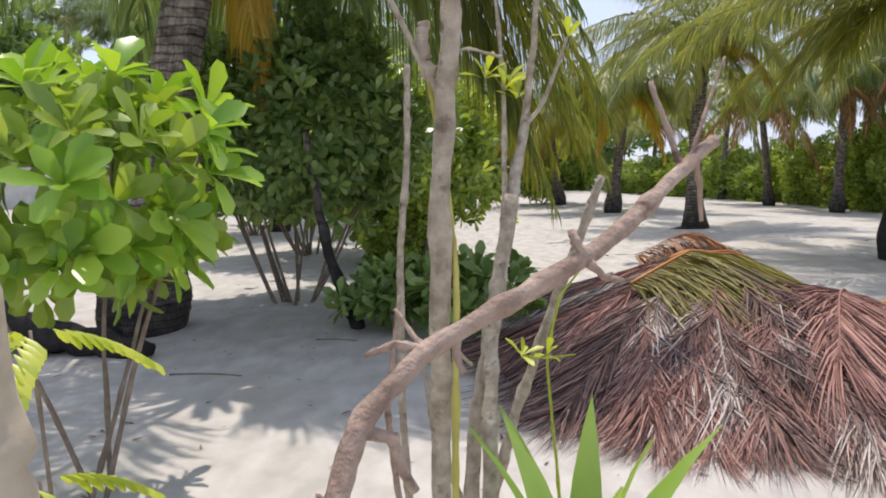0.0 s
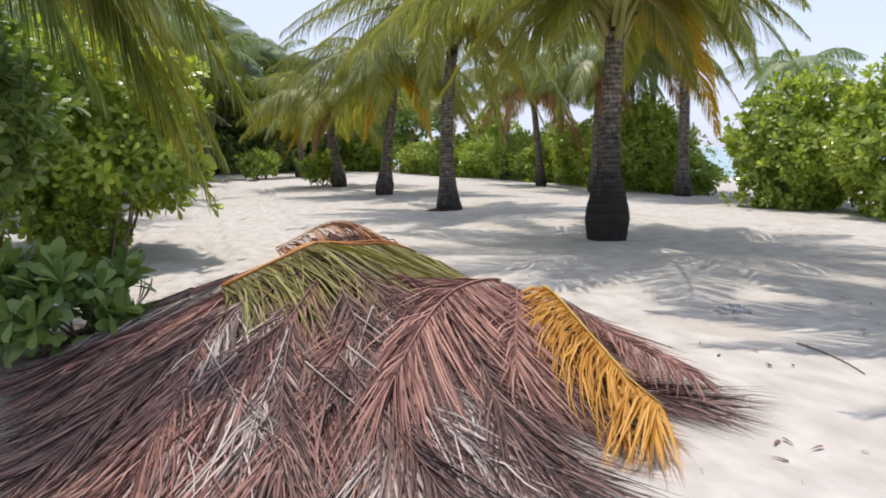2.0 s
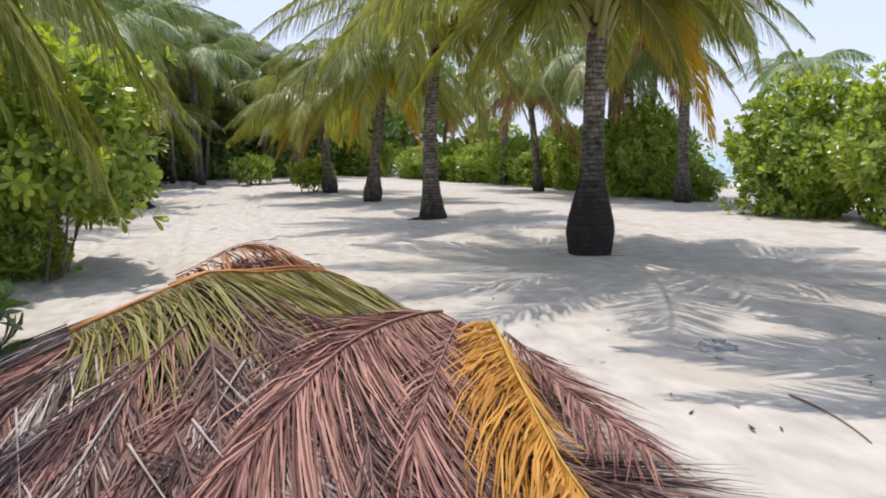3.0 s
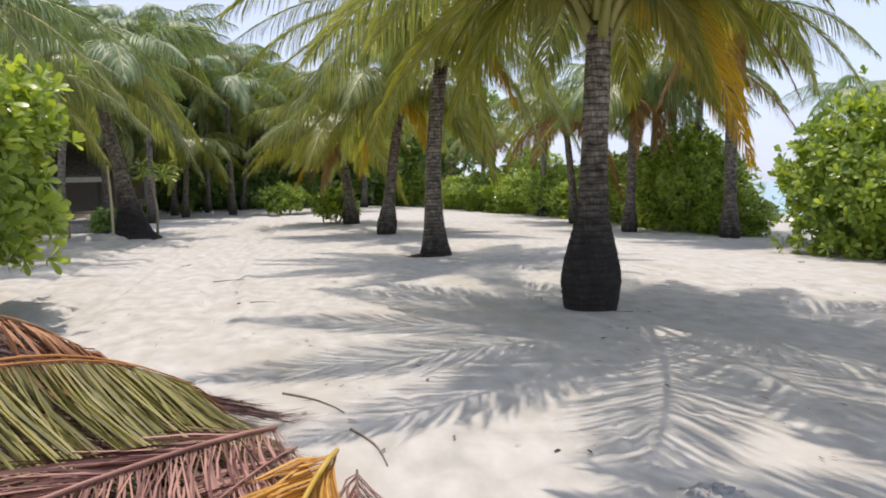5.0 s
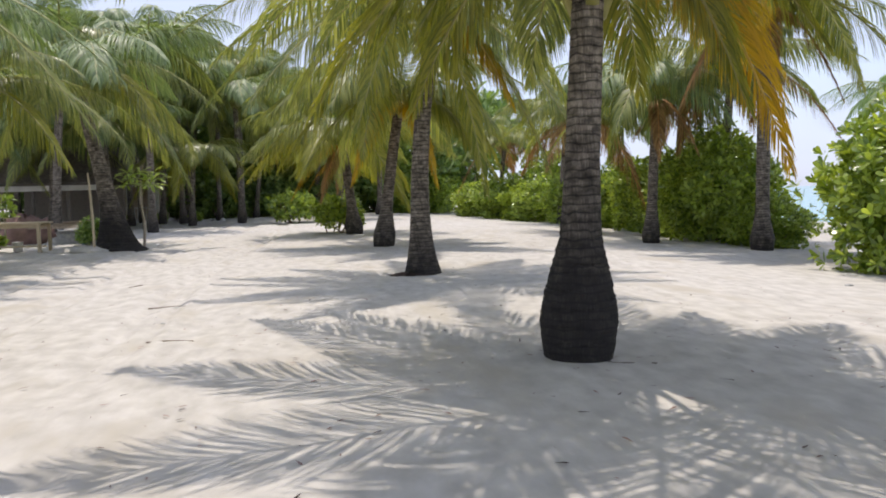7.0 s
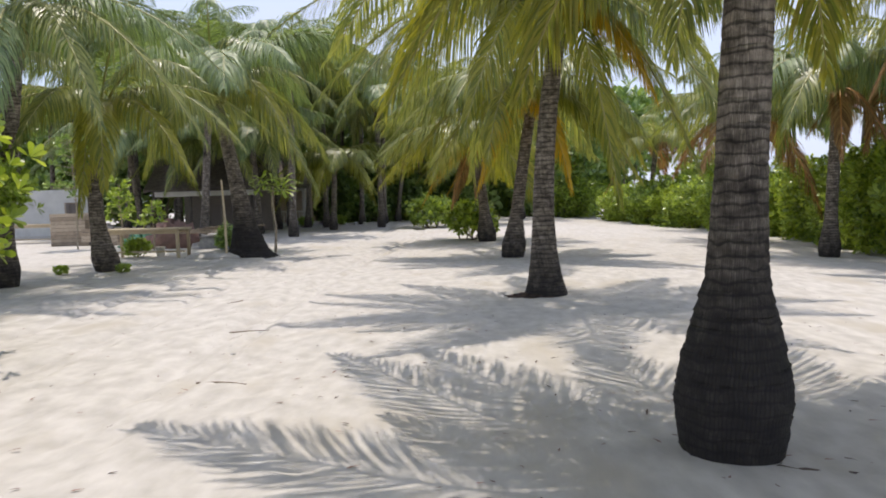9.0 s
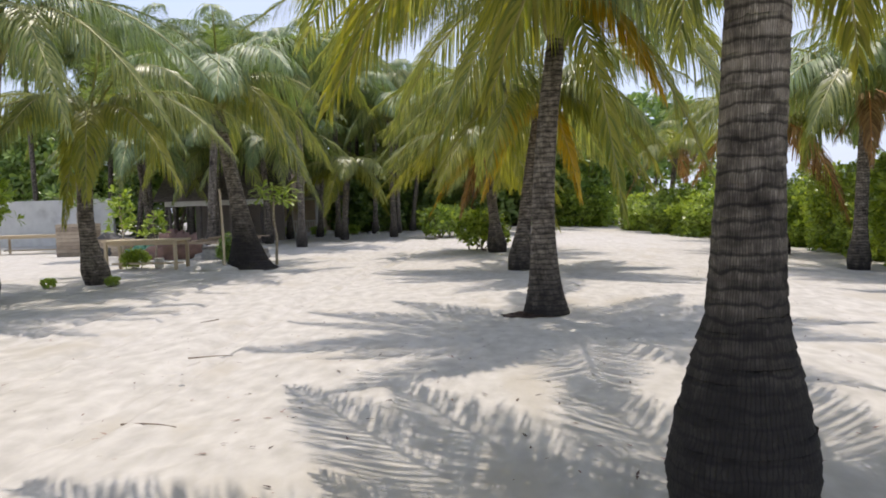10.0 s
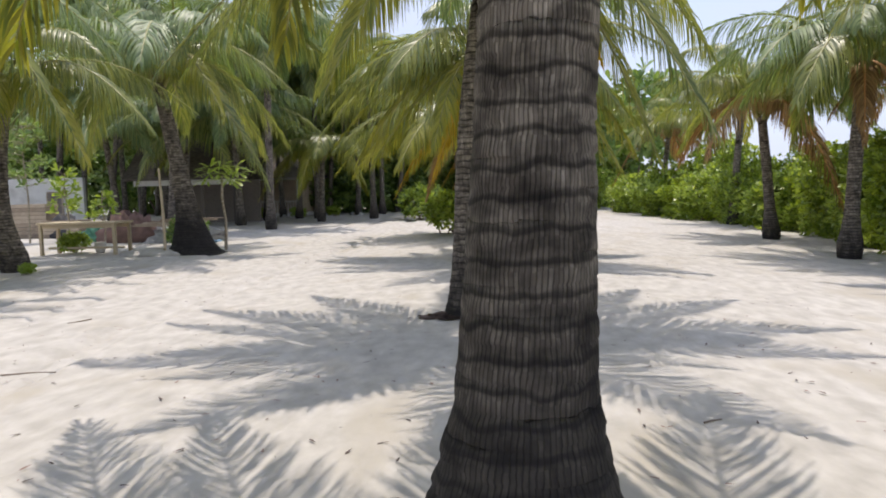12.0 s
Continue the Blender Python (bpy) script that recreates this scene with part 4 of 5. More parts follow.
def laid_frond(x0, y0, az, length, leafmat, ribmat, rng, lift=0.05, leaves=90, leaf=0.75, width=0.016, spread=0.75, label="", pull=(0, 0), bend=0.0, over=0.0, mess=0.05, stalk=0.006, flow=0.5):
    """A dead frond draped over the heap; its rib starts at (x0, y0) and runs along az."""
    u = np.linspace(0, 1, leaves)
    a = radians(az) + bend * u
    st = length / leaves
    px, py = x0 + np.cumsum(np.cos(a)) * st, y0 + np.cumsum(np.sin(a)) * st
    pz = np.maximum(heap_z(px, py), 0) + lift * (1 - 0.5 * u) + over + 0.02
    rib = np.stack([px, py, pz], 1)
    t = unit(np.gradient(rib, axis=0))
    rows = []
    for side in (-1, 1):
        s = unit(np.stack([-t[:, 1], t[:, 0], 0 * u], 1)) * side
        fa = radians(46) + radians(24) * u + rng.normal(0, 0.14, leaves)
        d = unit(s * (np.cos(fa) * spread)[:, None] + t * np.sin(fa)[:, None] + np.array([pull[0], pull[1], 0]))
        ln = leaf * (0.55 + 0.6 * np.sin(np.pi * np.clip(u * 0.9 + 0.08, 0, 1))) * rng.uniform(0.7, 1.15, leaves)
        pts = [rib]
        hover = lift * rng.uniform(0.15, 1.1, leaves)
        for k in (1, 2, 3, 4):
            fall = np.stack([heap_z(pts[-1][:, 0] + 0.06, pts[-1][:, 1]) - heap_z(pts[-1][:, 0] - 0.06, pts[-1][:, 1]), heap_z(pts[-1][:, 0], pts[-1][:, 1] + 0.06) - heap_z(pts[-1][:, 0], pts[-1][:, 1] - 0.06), 0 * u], 1) / 0.12
            d = unit(d - flow * fall + rng.normal(0, mess, d.shape))
            q = pts[-1] + d * (ln / 4)[:, None]
            floor_z = np.maximum(heap_z(q[:, 0], q[:, 1]), 0.012) + hover * (1 - k / 4.6) + rng.uniform(0.0, 0.03, leaves) + over * (1.15 - k / 4)
            q[:, 2] = np.maximum(floor_z, pts[-1][:, 2] - ln / 4 * 0.9)
            pts.append(q)
        pts = np.stack(pts, 1)
        w = (width / 2) * np.array([0.55, 1.0, 0.8, 0.45, 0.05])
        wv = unit(np.cross(d, rng.normal(0, 0.9, (leaves, 3)) + np.array([0, 0, 1.0])))[:, None] * w[None, :, None]
        rows.append(np.stack([pts - wv, pts + wv], 2))
    g = Geo()
    g.strips(np.concatenate(rows))
    r = Geo()
    k = np.linspace(0, leaves - 1, 14).astype(int)
    r.tube(rib[k] + np.array([0, 0, 0.012]), np.linspace(stalk, stalk * 0.25, 14), 5)
    f = part("frond", r, ribmat, heap, label)
    tagged(part("foliage", g, leafmat, f, smooth=False), kind="stuff")
    return f


_hr = np.random.default_rng(8)
for _i in range(96):
    _az = _i * 137.5 % 360
    _rr = 1.45 * (1 - _i / 96) ** 0.7 + _hr.uniform(0, 0.3)
    _x, _y = 2.25 + math.cos(radians(_az)) * _rr * 0.95, 6.0 + math.sin(radians(_az)) * _rr * 1.05
    _len, _turn = _hr.uniform(0.9, 1.5), _az + _hr.uniform(-26, 26)
    _reach = _len + 0.3
    _ex, _ey = _x + _reach * math.cos(radians(_turn)), _y + _reach * math.sin(radians(_turn))
    if _ex > 2.5 and _ey + 0.6 * _ex > 8.45:
        _len *= 0.5
        _x, _y = _x - 0.5 * math.cos(radians(_turn)), _y - 0.5 * math.sin(radians(_turn))
    if _ex < 0.75:
        _len *= 0.72
        _x, _y = _x - 0.30 * math.cos(radians(_turn)), _y - 0.30 * math.sin(radians(_turn))
    if _ex > 4.25:
        _len *= 0.55
        _x, _y = _x - 0.45 * math.cos(radians(_turn)), _y - 0.45 * math.sin(radians(_turn))
    _m = (DEAD_BROWN, DEAD_BROWN, DEAD_PINK, DEAD_BROWN, DEAD_BROWN, DEAD_GREY, DEAD_PINK)[int(_hr.integers(7))]
    laid_frond(_x, _y, _turn, _len, _m, DEAD_BROWN, _hr, 0.03 + 0.07 * _hr.random(), 135, 0.8, 0.0085, bend=_hr.uniform(-0.4, 0.4))
# bleached tangle on the near slope
for _i in range(7):
    laid_frond(1.75 + _hr.uniform(-0.5, 0.6), 4.65 + _hr.uniform(-0.3, 0.3), 262 + _hr.uniform(-40, 40), _hr.uniform(0.6, 1.1), DEAD_GREY if _i % 3 else DEAD_BROWN, DEAD_GREY, _hr, 0.07, 70, 0.7, 0.010, spread=0.8)
laid_frond(1.45, 5.5, 40, 2.3, DEAD_OLIVE, RIB_ORANGE, _hr, 0.06, 190, 1.25, 0.013, label="olive green frond drying to orange at its rib", pull=(0.05, -1.6), bend=0.0, over=0.095, stalk=0.013, mess=0.025)
laid_frond(1.9, 5.95, 39, 1.8, DEAD_ORANGE, RIB_ORANGE, _hr, 0.06, 130, 0.36, 0.011, label="rust orange dead frond on top of the heap", pull=(0.3, -0.5), bend=0.0, over=0.09, stalk=0.013, mess=0.03)
laid_frond(1.85, 6.8, 3, 1.0, DEAD_ORANGE, RIB_ORANGE, _hr, 0.10, 70, 0.5, 0.016, label="folded rusty frond on the crest", pull=(0.0, -0.4), over=0.08, mess=0.03)
laid_frond(3.75, 6.5, 236, 2.8, DEAD_PINK, DEAD_PINK, _hr, 0.02, 230, 1.15, 0.011, label="rust pink dead frond", bend=0.10, over=0.12, mess=0.015, stalk=0.012)
laid_frond(3.85, 6.35, 248, 2.3, DEAD_PINK, DEAD_PINK, _hr, 0.02, 150, 0.85, 0.011, label="rust pink dead frond", over=0.09, mess=0.03)
laid_frond(4.02, 6.2, 255, 2.5, DEAD_GOLD, RIB_YELLOW, _hr, 0.04, 190, 0.95, 0.013, label="golden yellow dead frond", pull=(-0.75, -0.25), bend=0.16, over=0.145, stalk=0.013, mess=0.02)
laid_frond(4.1, 6.15, 266, 1.9, DEAD_PINK, DEAD_BROWN, _hr, 0.04, 150, 0.55, 0.010, label="purple brown dead frond", bend=0.12, over=0.11, mess=0.03)
laid_frond(1.75, 5.4, 226, 1.6, DEAD_BROWN, DEAD_BROWN, _hr, 0.03, 170, 0.95, 0.010, label="dark brown dead frond", bend=0.1, over=0.05, mess=0.03)
laid_frond(1.6, 5.8, 204, 1.1, DEAD_BROWN, DEAD_BROWN, _hr, 0.03, 150, 0.85, 0.010, label="dark brown dead frond", bend=0.15, over=0.05, mess=0.03)


# ---- by the start: branch, stems, saplings ----
def branch(g, pts, r0, r1, rng, sides=8, wob=0.05, n=16):
    pts = np.asarray(pts, float)
    q = np.linspace(0, len(pts) - 1, n)
    p = np.stack([np.interp(q, np.arange(len(pts)), pts[:, k]) for k in range(3)], 1)
    p[1:-1] += rng.normal(0, r0 * 0.09, (n - 2, 3))
    m = n * 2 - 1
    q2 = np.linspace(0, n - 1, m)
    p2 = np.stack([np.interp(q2, np.arange(n), p[:, k]) for k in range(3)], 1)
    rr = np.linspace(r0, r1, m) * (1 + 0.05 * rng.standard_normal(m)) * (1 + 0.28 * (rng.random(m) > 0.86))
    g.tube(p2, rr, sides, wob=wob, rng=rng)


_br = np.random.default_rng(3)
stick = thing("dead_branch", (-0.30, 0.95, 0), "bare dead branch propped across the saplings", "branch")
_g = Geo()
branch(_g, [(0.0, -0.27, 0.0), (0.06, -0.23, 0.85), (0.12, -0.17, 1.14), (0.15, -0.11, 1.24), (0.225, -0.045, 1.305), (0.43, 0.02, 1.40), (0.63, 0.24, 1.512), (0.70, 0.306, 1.551)], 0.0155, 0.0105, _br, n=30)
part("limb", _g, STICK_BARK, stick)
for _p, _r0 in (([(0.225, -0.045, 1.305), (0.19, -0.05, 1.315), (0.155, -0.06, 1.305)], 0.006), ([(0.225, -0.045, 1.305), (0.205, -0.03, 1.33), (0.19, -0.02, 1.35)], 0.004), ([(0.15, -0.11, 1.235), (0.185, -0.10, 1.222), (0.21, -0.10, 1.16)], 0.009),
                ([(0.43, 0.02, 1.40), (0.415, 0.025, 1.42), (0.41, 0.03, 1.435)], 0.007), ([(0.43, 0.02, 1.395), (0.45, 0.02, 1.375), (0.475, 0.02, 1.37)], 0.006), ([(0.26, -0.03, 1.32), (0.262, -0.035, 1.29), (0.27, -0.04, 1.275)], 0.006),
                ([(0.62, 0.23, 1.507), (0.605, 0.25, 1.57), (0.585, 0.27, 1.645)], 0.006), ([(0.655, 0.265, 1.527), (0.675, 0.30, 1.48), (0.69, 0.33, 1.42)], 0.006), ([(0.64, 0.25, 1.52), (0.68, 0.29, 1.60), (0.73, 0.34, 1.69)], 0.004)):
    _g = Geo()
    branch(_g, _p, _r0, _r0 * 0.6, _br, 6, n=7)
    part("side_shoot", _g, STICK_BARK, stick)


def sapling(x, y, label, paths, bark, leafy=()):
    t = thing("sapling", (x, y, ground_at(x, y)), label, "sapling", "saplings")
    for i, (pts, r0, r1) in enumerate(paths):
        g = Geo()
        branch(g, pts, r0, r1, _br, 9, 0.03, 22 if i == 0 else 12)
        part("stem" if i == 0 else "shoot", g, bark, t)
    for (px, py, pz, ln, n) in leafy:
        g = Geo()
        g.strips(rosettes(_br, np.array([[px, py, pz]]), np.array([[0.2, -0.2, 0.8]]), n, ln, 0.38, 3))
        part("leaf_tuft", g, SAPLING_LEAF, t, "yellow-green leaf tuft")
    return t


sapling(-0.06, 2.0, "pale bare sapling stem with lenticels", [([(0.0, 0.0, -0.05), (0.0, -0.06, 0.4), (0.0, -0.12, 0.8), (0.011, -0.282, 1.387), (0.035, -0.32, 1.70), (0.055, -0.35, 1.91), (0.13, -0.38, 2.3)], 0.030, 0.019),
        ([(0.03, -0.31, 1.66), (-0.02, -0.33, 1.75), (-0.09, -0.36, 1.90), (-0.15, -0.38, 2.10)], 0.008, 0.005), ([(-0.005, -0.32, 1.72), (-0.015, -0.325, 1.79), (-0.012, -0.32, 1.84)], 0.017, 0.013),
        ([(0.02, -0.20, 1.10), (0.06, 0.1, 0.99), (0.11, 0.40, 0.875)], 0.006, 0.005)], STEM_PALE)
sapling(-0.05, 1.86, "slender yellow-green shoot among the saplings", [([(0.0, 0.0, -0.05), (0.02, -0.05, 0.6), (0.04, -0.11, 1.25), (0.02, -0.14, 1.50), (-0.02, -0.16, 1.75)], 0.010, 0.006)], SHOOT_BARK)
sapling(-0.17, 2.7, "thin pale sapling stem with a snapped top", [([(0.0, 0.02, -0.05), (-0.03, 0.0, 0.6), (-0.02, 0.0, 1.2), (0.02, 0.0, 1.60), (0.03, 0.0, 1.905)], 0.016, 0.011)], STEM_PALE)
sapling(-0.20, 2.2, "thin dark crooked sapling stem", [([(0.0, 0.0, -0.05), (0.01, 0.0, 0.45), (-0.02, 0.0, 0.80), (0.03, 0.0, 1.15)], 0.013, 0.007)], STICK_BARK)
sapling(0.10, 2.3, "slender grey sapling stem with forked top", [([(0.0, 0.0, -0.05), (0.0, 0.05, 0.6), (0.03, 0.2, 0.95), (0.12, 0.4, 1.35), (0.20, 0.55, 1.72), (0.235, 0.55, 1.95), (0.26, 0.5, 2.3)], 0.030, 0.010),
        ([(0.19, 0.54, 1.68), (0.27, 0.53, 1.78), (0.32, 0.50, 1.91), (0.36, 0.50, 2.02)], 0.010, 0.005), ([(0.09, 0.35, 1.25), (0.11, 0.45, 1.55), (0.126, 0.58, 1.85), (0.11, 0.60, 2.1), (0.08, 0.6, 2.4)], 0.011, 0.006),
        ([(0.115, 0.5, 1.95), (-0.02, 0.5, 1.99), (-0.14, 0.5, 1.92)], 0.006, 0.003)], STEM_PALE, [(0.126, 0.58, 1.84, 0.11, 9), (0.17, 0.56, 1.80, 0.09, 7), (0.05, 0.55, 1.88, 0.09, 7), (0.36, 0.50, 2.02, 0.07, 6)])
sapling(0.10, 2.9, "thin grey leaning sapling stem", [([(0.0, 0.0, -0.05), (0.15, -0.04, 0.55), (0.35, -0.07, 1.1), (0.49, -0.093, 1.477)], 0.024, 0.016)], STEM_PALE)
sapling(0.02, 2.45, "broken pale sapling stump", [([(0.0, 0.0, -0.05), (0.04, 0.03, 0.6), (0.11, 0.05, 1.0), (0.19, 0.10, 1.44)], 0.030, 0.021), ([(0.02, 0.02, 0.3), (-0.10, 0.02, 0.6), (-0.14, 0.04, 0.95)], 0.012, 0.007)], STEM_PALE)
sapling(0.42, 2.75, "thin leafy green shoot", [([(0.0, 0.0, -0.05), (-0.03, 0.0, 0.4), (-0.06, 0.02, 0.78), (0.0, 0.05, 1.02), (0.08, 0.05, 1.12)], 0.007, 0.004), ([(-0.16, 0.0, 0.80), (-0.06, 0.0, 0.79), (0.05, 0.0, 0.80)], 0.005, 0.003)], SAPLING_LEAF, [(-0.16, 0.0, 0.80, 0.08, 6), (-0.06, 0.0, 0.80, 0.07, 5)])
for _x, _y, _z, _n in ((-1.08, 1.85, 1.15, 9), (-1.06, 1.8, 0.78, 8), (-0.92, 1.72, 0.62, 9), (-0.74, 1.7, 0.50, 10), (-1.01, 1.7, 0.50, 10)):
    _t = thing("seedling_tree", (_x, _y, 0), "young shoot with yellow-green leaflets", "shoot", "leafy shoots")
    _g = Geo()
    branch(_g, [(0, 0, -0.05), (0.02, 0, _z * 0.5), (0, 0, _z)], 0.008, 0.004, _br, 6, n=8)
    part("stem", _g, WOOD_TWIG, _t)
    for _k in range(3):
        _g = Geo()
        _a = _k * 2.1 + _x * 9
        _u = np.linspace(0.2, 1, _n)
        _b = np.stack([0.26 * _u * math.cos(_a), 0.26 * _u * math.sin(_a), _z - 0.12 * _u ** 2], 1)
        _dd = np.tile(unit(np.array([math.cos(_a) * 0.6, math.sin(_a) * 0.6, -0.35])), (_n, 1))
        _sd = np.array([-math.sin(_a), math.cos(_a), 0.0])
        for _s in (1, -1):
            _g.strips(leaf_rows(_b, unit(_dd + _s * _sd), np.tile(np.array([[0, 0, 1.0]]), (_n, 1)), np.full(_n, 0.085), np.full(_n, 0.036), 3, 0.3))
        part("leaf_spray", _g, SAPLING_LEAF, _t)

_post = thing("pale_tree", (-0.795, 1.22, 0), "smooth pale tree trunk with a dark ring near its foot", "tree")
_g = Geo()
branch(_g, [(0.02, 0, -0.05), (0.02, 0, 0.4), (-0.01, 0, 1.0), (-0.035, 0, 1.6), (-0.04, 0, 2.6)], 0.085, 0.04, _br, 14, 0.01, 30)
part("trunk", _g, POST_BARK, _post)

# strap-leaved lily
lily = thing("strap_lily", (0.34, 2.05, 0), "lily clump with long pale green strap leaves", "plant")
for _i in range(7):
    _a = _i * 0.9 + 0.3
    _u = np.linspace(0, 1, 7)
    _d = np.array([math.cos(_a), math.sin(_a), 0])
    _L = _br.uniform(0.70, 0.92)
    _mid = _d * (_u[:, None] ** 1.6 * _br.uniform(0.15, 0.5)) + np.stack([0 * _u, 0 * _u, _L * (_u - 0.12 * _u ** 3)], 1)
    _s = np.array([-_d[1], _d[0], 0]) * 0.058
    _w = np.sin(np.pi * np.clip(_u * 0.8 + 0.2, 0, 1))[:, None] * _s
    _g = Geo()
    _g.strips(np.stack([_mid - _w, _mid - _d * 0.01, _mid + _w], 1)[None])
    part("leaf", _g, STRAP_LEAF, lily)

# bright fleshy bush beside the start, leaf by leaf
bright = thing("beach_cabbage", (-1.68, 3.3, 0), "beach cabbage bush with big bright glossy leaves", "bush")
_cr = np.random.default_rng(12)
_one = []
for _k in range(4):
    _g = Geo()
    _g.strips(leaf_rows(np.zeros((1, 3)), np.array([[1.0, 0, 0]]), np.array([[0, 0, 1.0]]), np.array([1.0]), np.array([0.36 + 0.05 * _k]), 3, 0.12 + 0.09 * _k))
    _one.append(_g.mesh("leaf", BUSH_BRIGHT))
_pc, _dc = lumpy_points(_cr, 32, (0.80, 0.64, 0.64), -0.75, 0.3, 0.6, 5)
for _p, _d in zip(_pc, _dc):
    _ax = Vector((_d[0], _d[1], _d[2] * 0.6 + 0.5)).normalized()
    _q = _ax.to_track_quat("Z", "Y").to_matrix().to_4x4()
    for _j in range(9):
        _th, _ph = 18 + 7.5 * _j + _cr.uniform(-8, 8), _j * 137.5
        _ob = part("leaf", _one[int(_cr.integers(4))], BUSH_BRIGHT, bright)
        _s = _cr.uniform(0.15, 0.26)
        _ob.matrix_local = Matrix.Translation((_p[0], _p[1], _p[2] + 1.42)) @ _q @ pose(0, 0, 0, 0, _th - 90, _ph) @ Matrix.Scale(_s, 4)
for _i in range(4):
    _g = Geo()
    _e = _pc[_i] + np.array([0, 0, 1.4])
    branch(_g, [(_br.normal(0, 0.06), _br.normal(0, 0.06), -0.05), _e * np.array([0.4, 0.4, 0.45]), _e], 0.014, 0.008, _br, 7, n=10)
    part("stem", _g, WOOD_TWIG, bright)

_pi, _di = lumpy_points(_cr, 60, (0.66, 0.55, 0.55), -0.9, 0.3, 0.3, 6)
_g = Geo()
_g.strips(rosettes(_cr, _pi + np.array([0, 0, 1.42]), _di + np.array([0, 0, 0.4]), 8, 0.20, 0.42, 3))
tagged(part("inner_foliage", _g, BUSH_LIGHT, bright), kind="stuff")

# stump and half-buried log
_log = thing("fallen_log", (-3.2, 6.3, 0), "dark half-buried palm log", "log")
_g = Geo()
branch(_g, [(-1.3, 0.6, 0.32), (-0.7, 0.2, 0.22), (0.1, 0.0, 0.10), (0.6, -0.1, 0.02)], 0.19, 0.10, _br, 12, 0.04, 14)
part("trunk", _g, TRUNK, _log)
_lean = thing("leaning_trunk", (-0.88, 7.1, 0), "thin dark leaning shrub trunk", "trunk")
_g = Geo()
branch(_g, [(0.05, 0, -0.05), (-0.06, 0, 0.25), (-0.24, 0.05, 0.7), (-0.35, 0.2, 1.2), (-0.5, 0.5, 2.0)], 0.075, 0.035, _br, 9, 0.04, 16)
part("stem", _g, TRUNK, _lean)


# ---- the yard: table, pole, wall, hut ----
def plank_table(x, y, turn, w, d, h, label, timber, top_t=0.06):
    t = thing("work_table", (x, y, ground_at(x, y)), label, "table", "yard tables", turn=turn)
    for i in range(3):
        g = Geo()
        g.box(-w / 2, -d / 2 + i * d / 3 + 0.004, h - top_t, w / 2, -d / 2 + (i + 1) * d / 3 - 0.004, h, 0.008)
        part("plank", g, timber, t, smooth=False)
    for sx in (-1, 1):
        for sy in (-1, 1):
            g = Geo()
            cx, cy = sx * (w / 2 - 0.10), sy * (d / 2 - 0.08)
            g.box(cx - 0.045, cy - 0.045, -0.03, cx + 0.045, cy + 0.045, h - top_t, 0.006)
            part("leg", g, timber, t, smooth=False)
    for sy in (-1, 1):
        g = Geo()
        g.box(-w / 2 + 0.06, sy * (d / 2 - 0.08) - 0.02, h - top_t - 0.11, w / 2 - 0.06, sy * (d / 2 - 0.08) + 0.02, h - top_t - 0.002, 0.005)
        part("apron", g, timber, t, smooth=False)
    g = Geo()
    g.box(-w / 2 + 0.05, -0.03, 0.16, w / 2 - 0.05, 0.03, 0.22, 0.005)
    part("stretcher", g, timber, t, smooth=False)
    return t


plank_table(-5.1, 28.55, -3, 2.5, 0.9, 0.95, "raw timber work table standing on the sand", TIMBER)
plank_table(-17.0, 40.5, 4, 3.6, 1.0, 0.95, "long pale timber bench by the white wall", TIMBER)

_pole = thing("pole", (-2.2, 27.55, 0), "thin bare wooden pole stuck in the sand", "pole")
_g = Geo()
branch(_g, [(0.0, 0, -0.2), (0.0, 0, 1.1), (-0.06, 0, 2.4)], 0.045, 0.03, _br, 8, 0.03, 12)
part("shaft", _g, TIMBER, _pole)

_w = Geo()
_w.box(-48, 50.0, -0.2, -18.5, 50.25, 2.9, 0.02)
tagged(part("wall_yard", _w, PLASTER, smooth=False), "white plastered yard wall", "wall", kind="structure")


_door = thing("door_1", (-20.35, 49.98, 0), "dark timber door in the white yard wall", "door", kind="structure")
for _i in range(5):
    _g = Geo()
    _g.box(-0.45 + _i * 0.18 + 0.004, -0.03, 0.02, -0.45 + (_i + 1) * 0.18 - 0.004, 0.015, 2.0, 0.006)
    part("board", _g, TIMBER_DARK, _door, smooth=False)
for _a, _b, _c, _e in ((-0.53, 0.0, -0.45, 2.08), (0.45, 0.0, 0.53, 2.08), (-0.45, 2.0, 0.45, 2.08)):
    _g = Geo()
    _g.box(_a, -0.06, _b, _c, 0.015, _e, 0.006)
    part("frame", _g, TIMBER_OLD, _door, smooth=False)


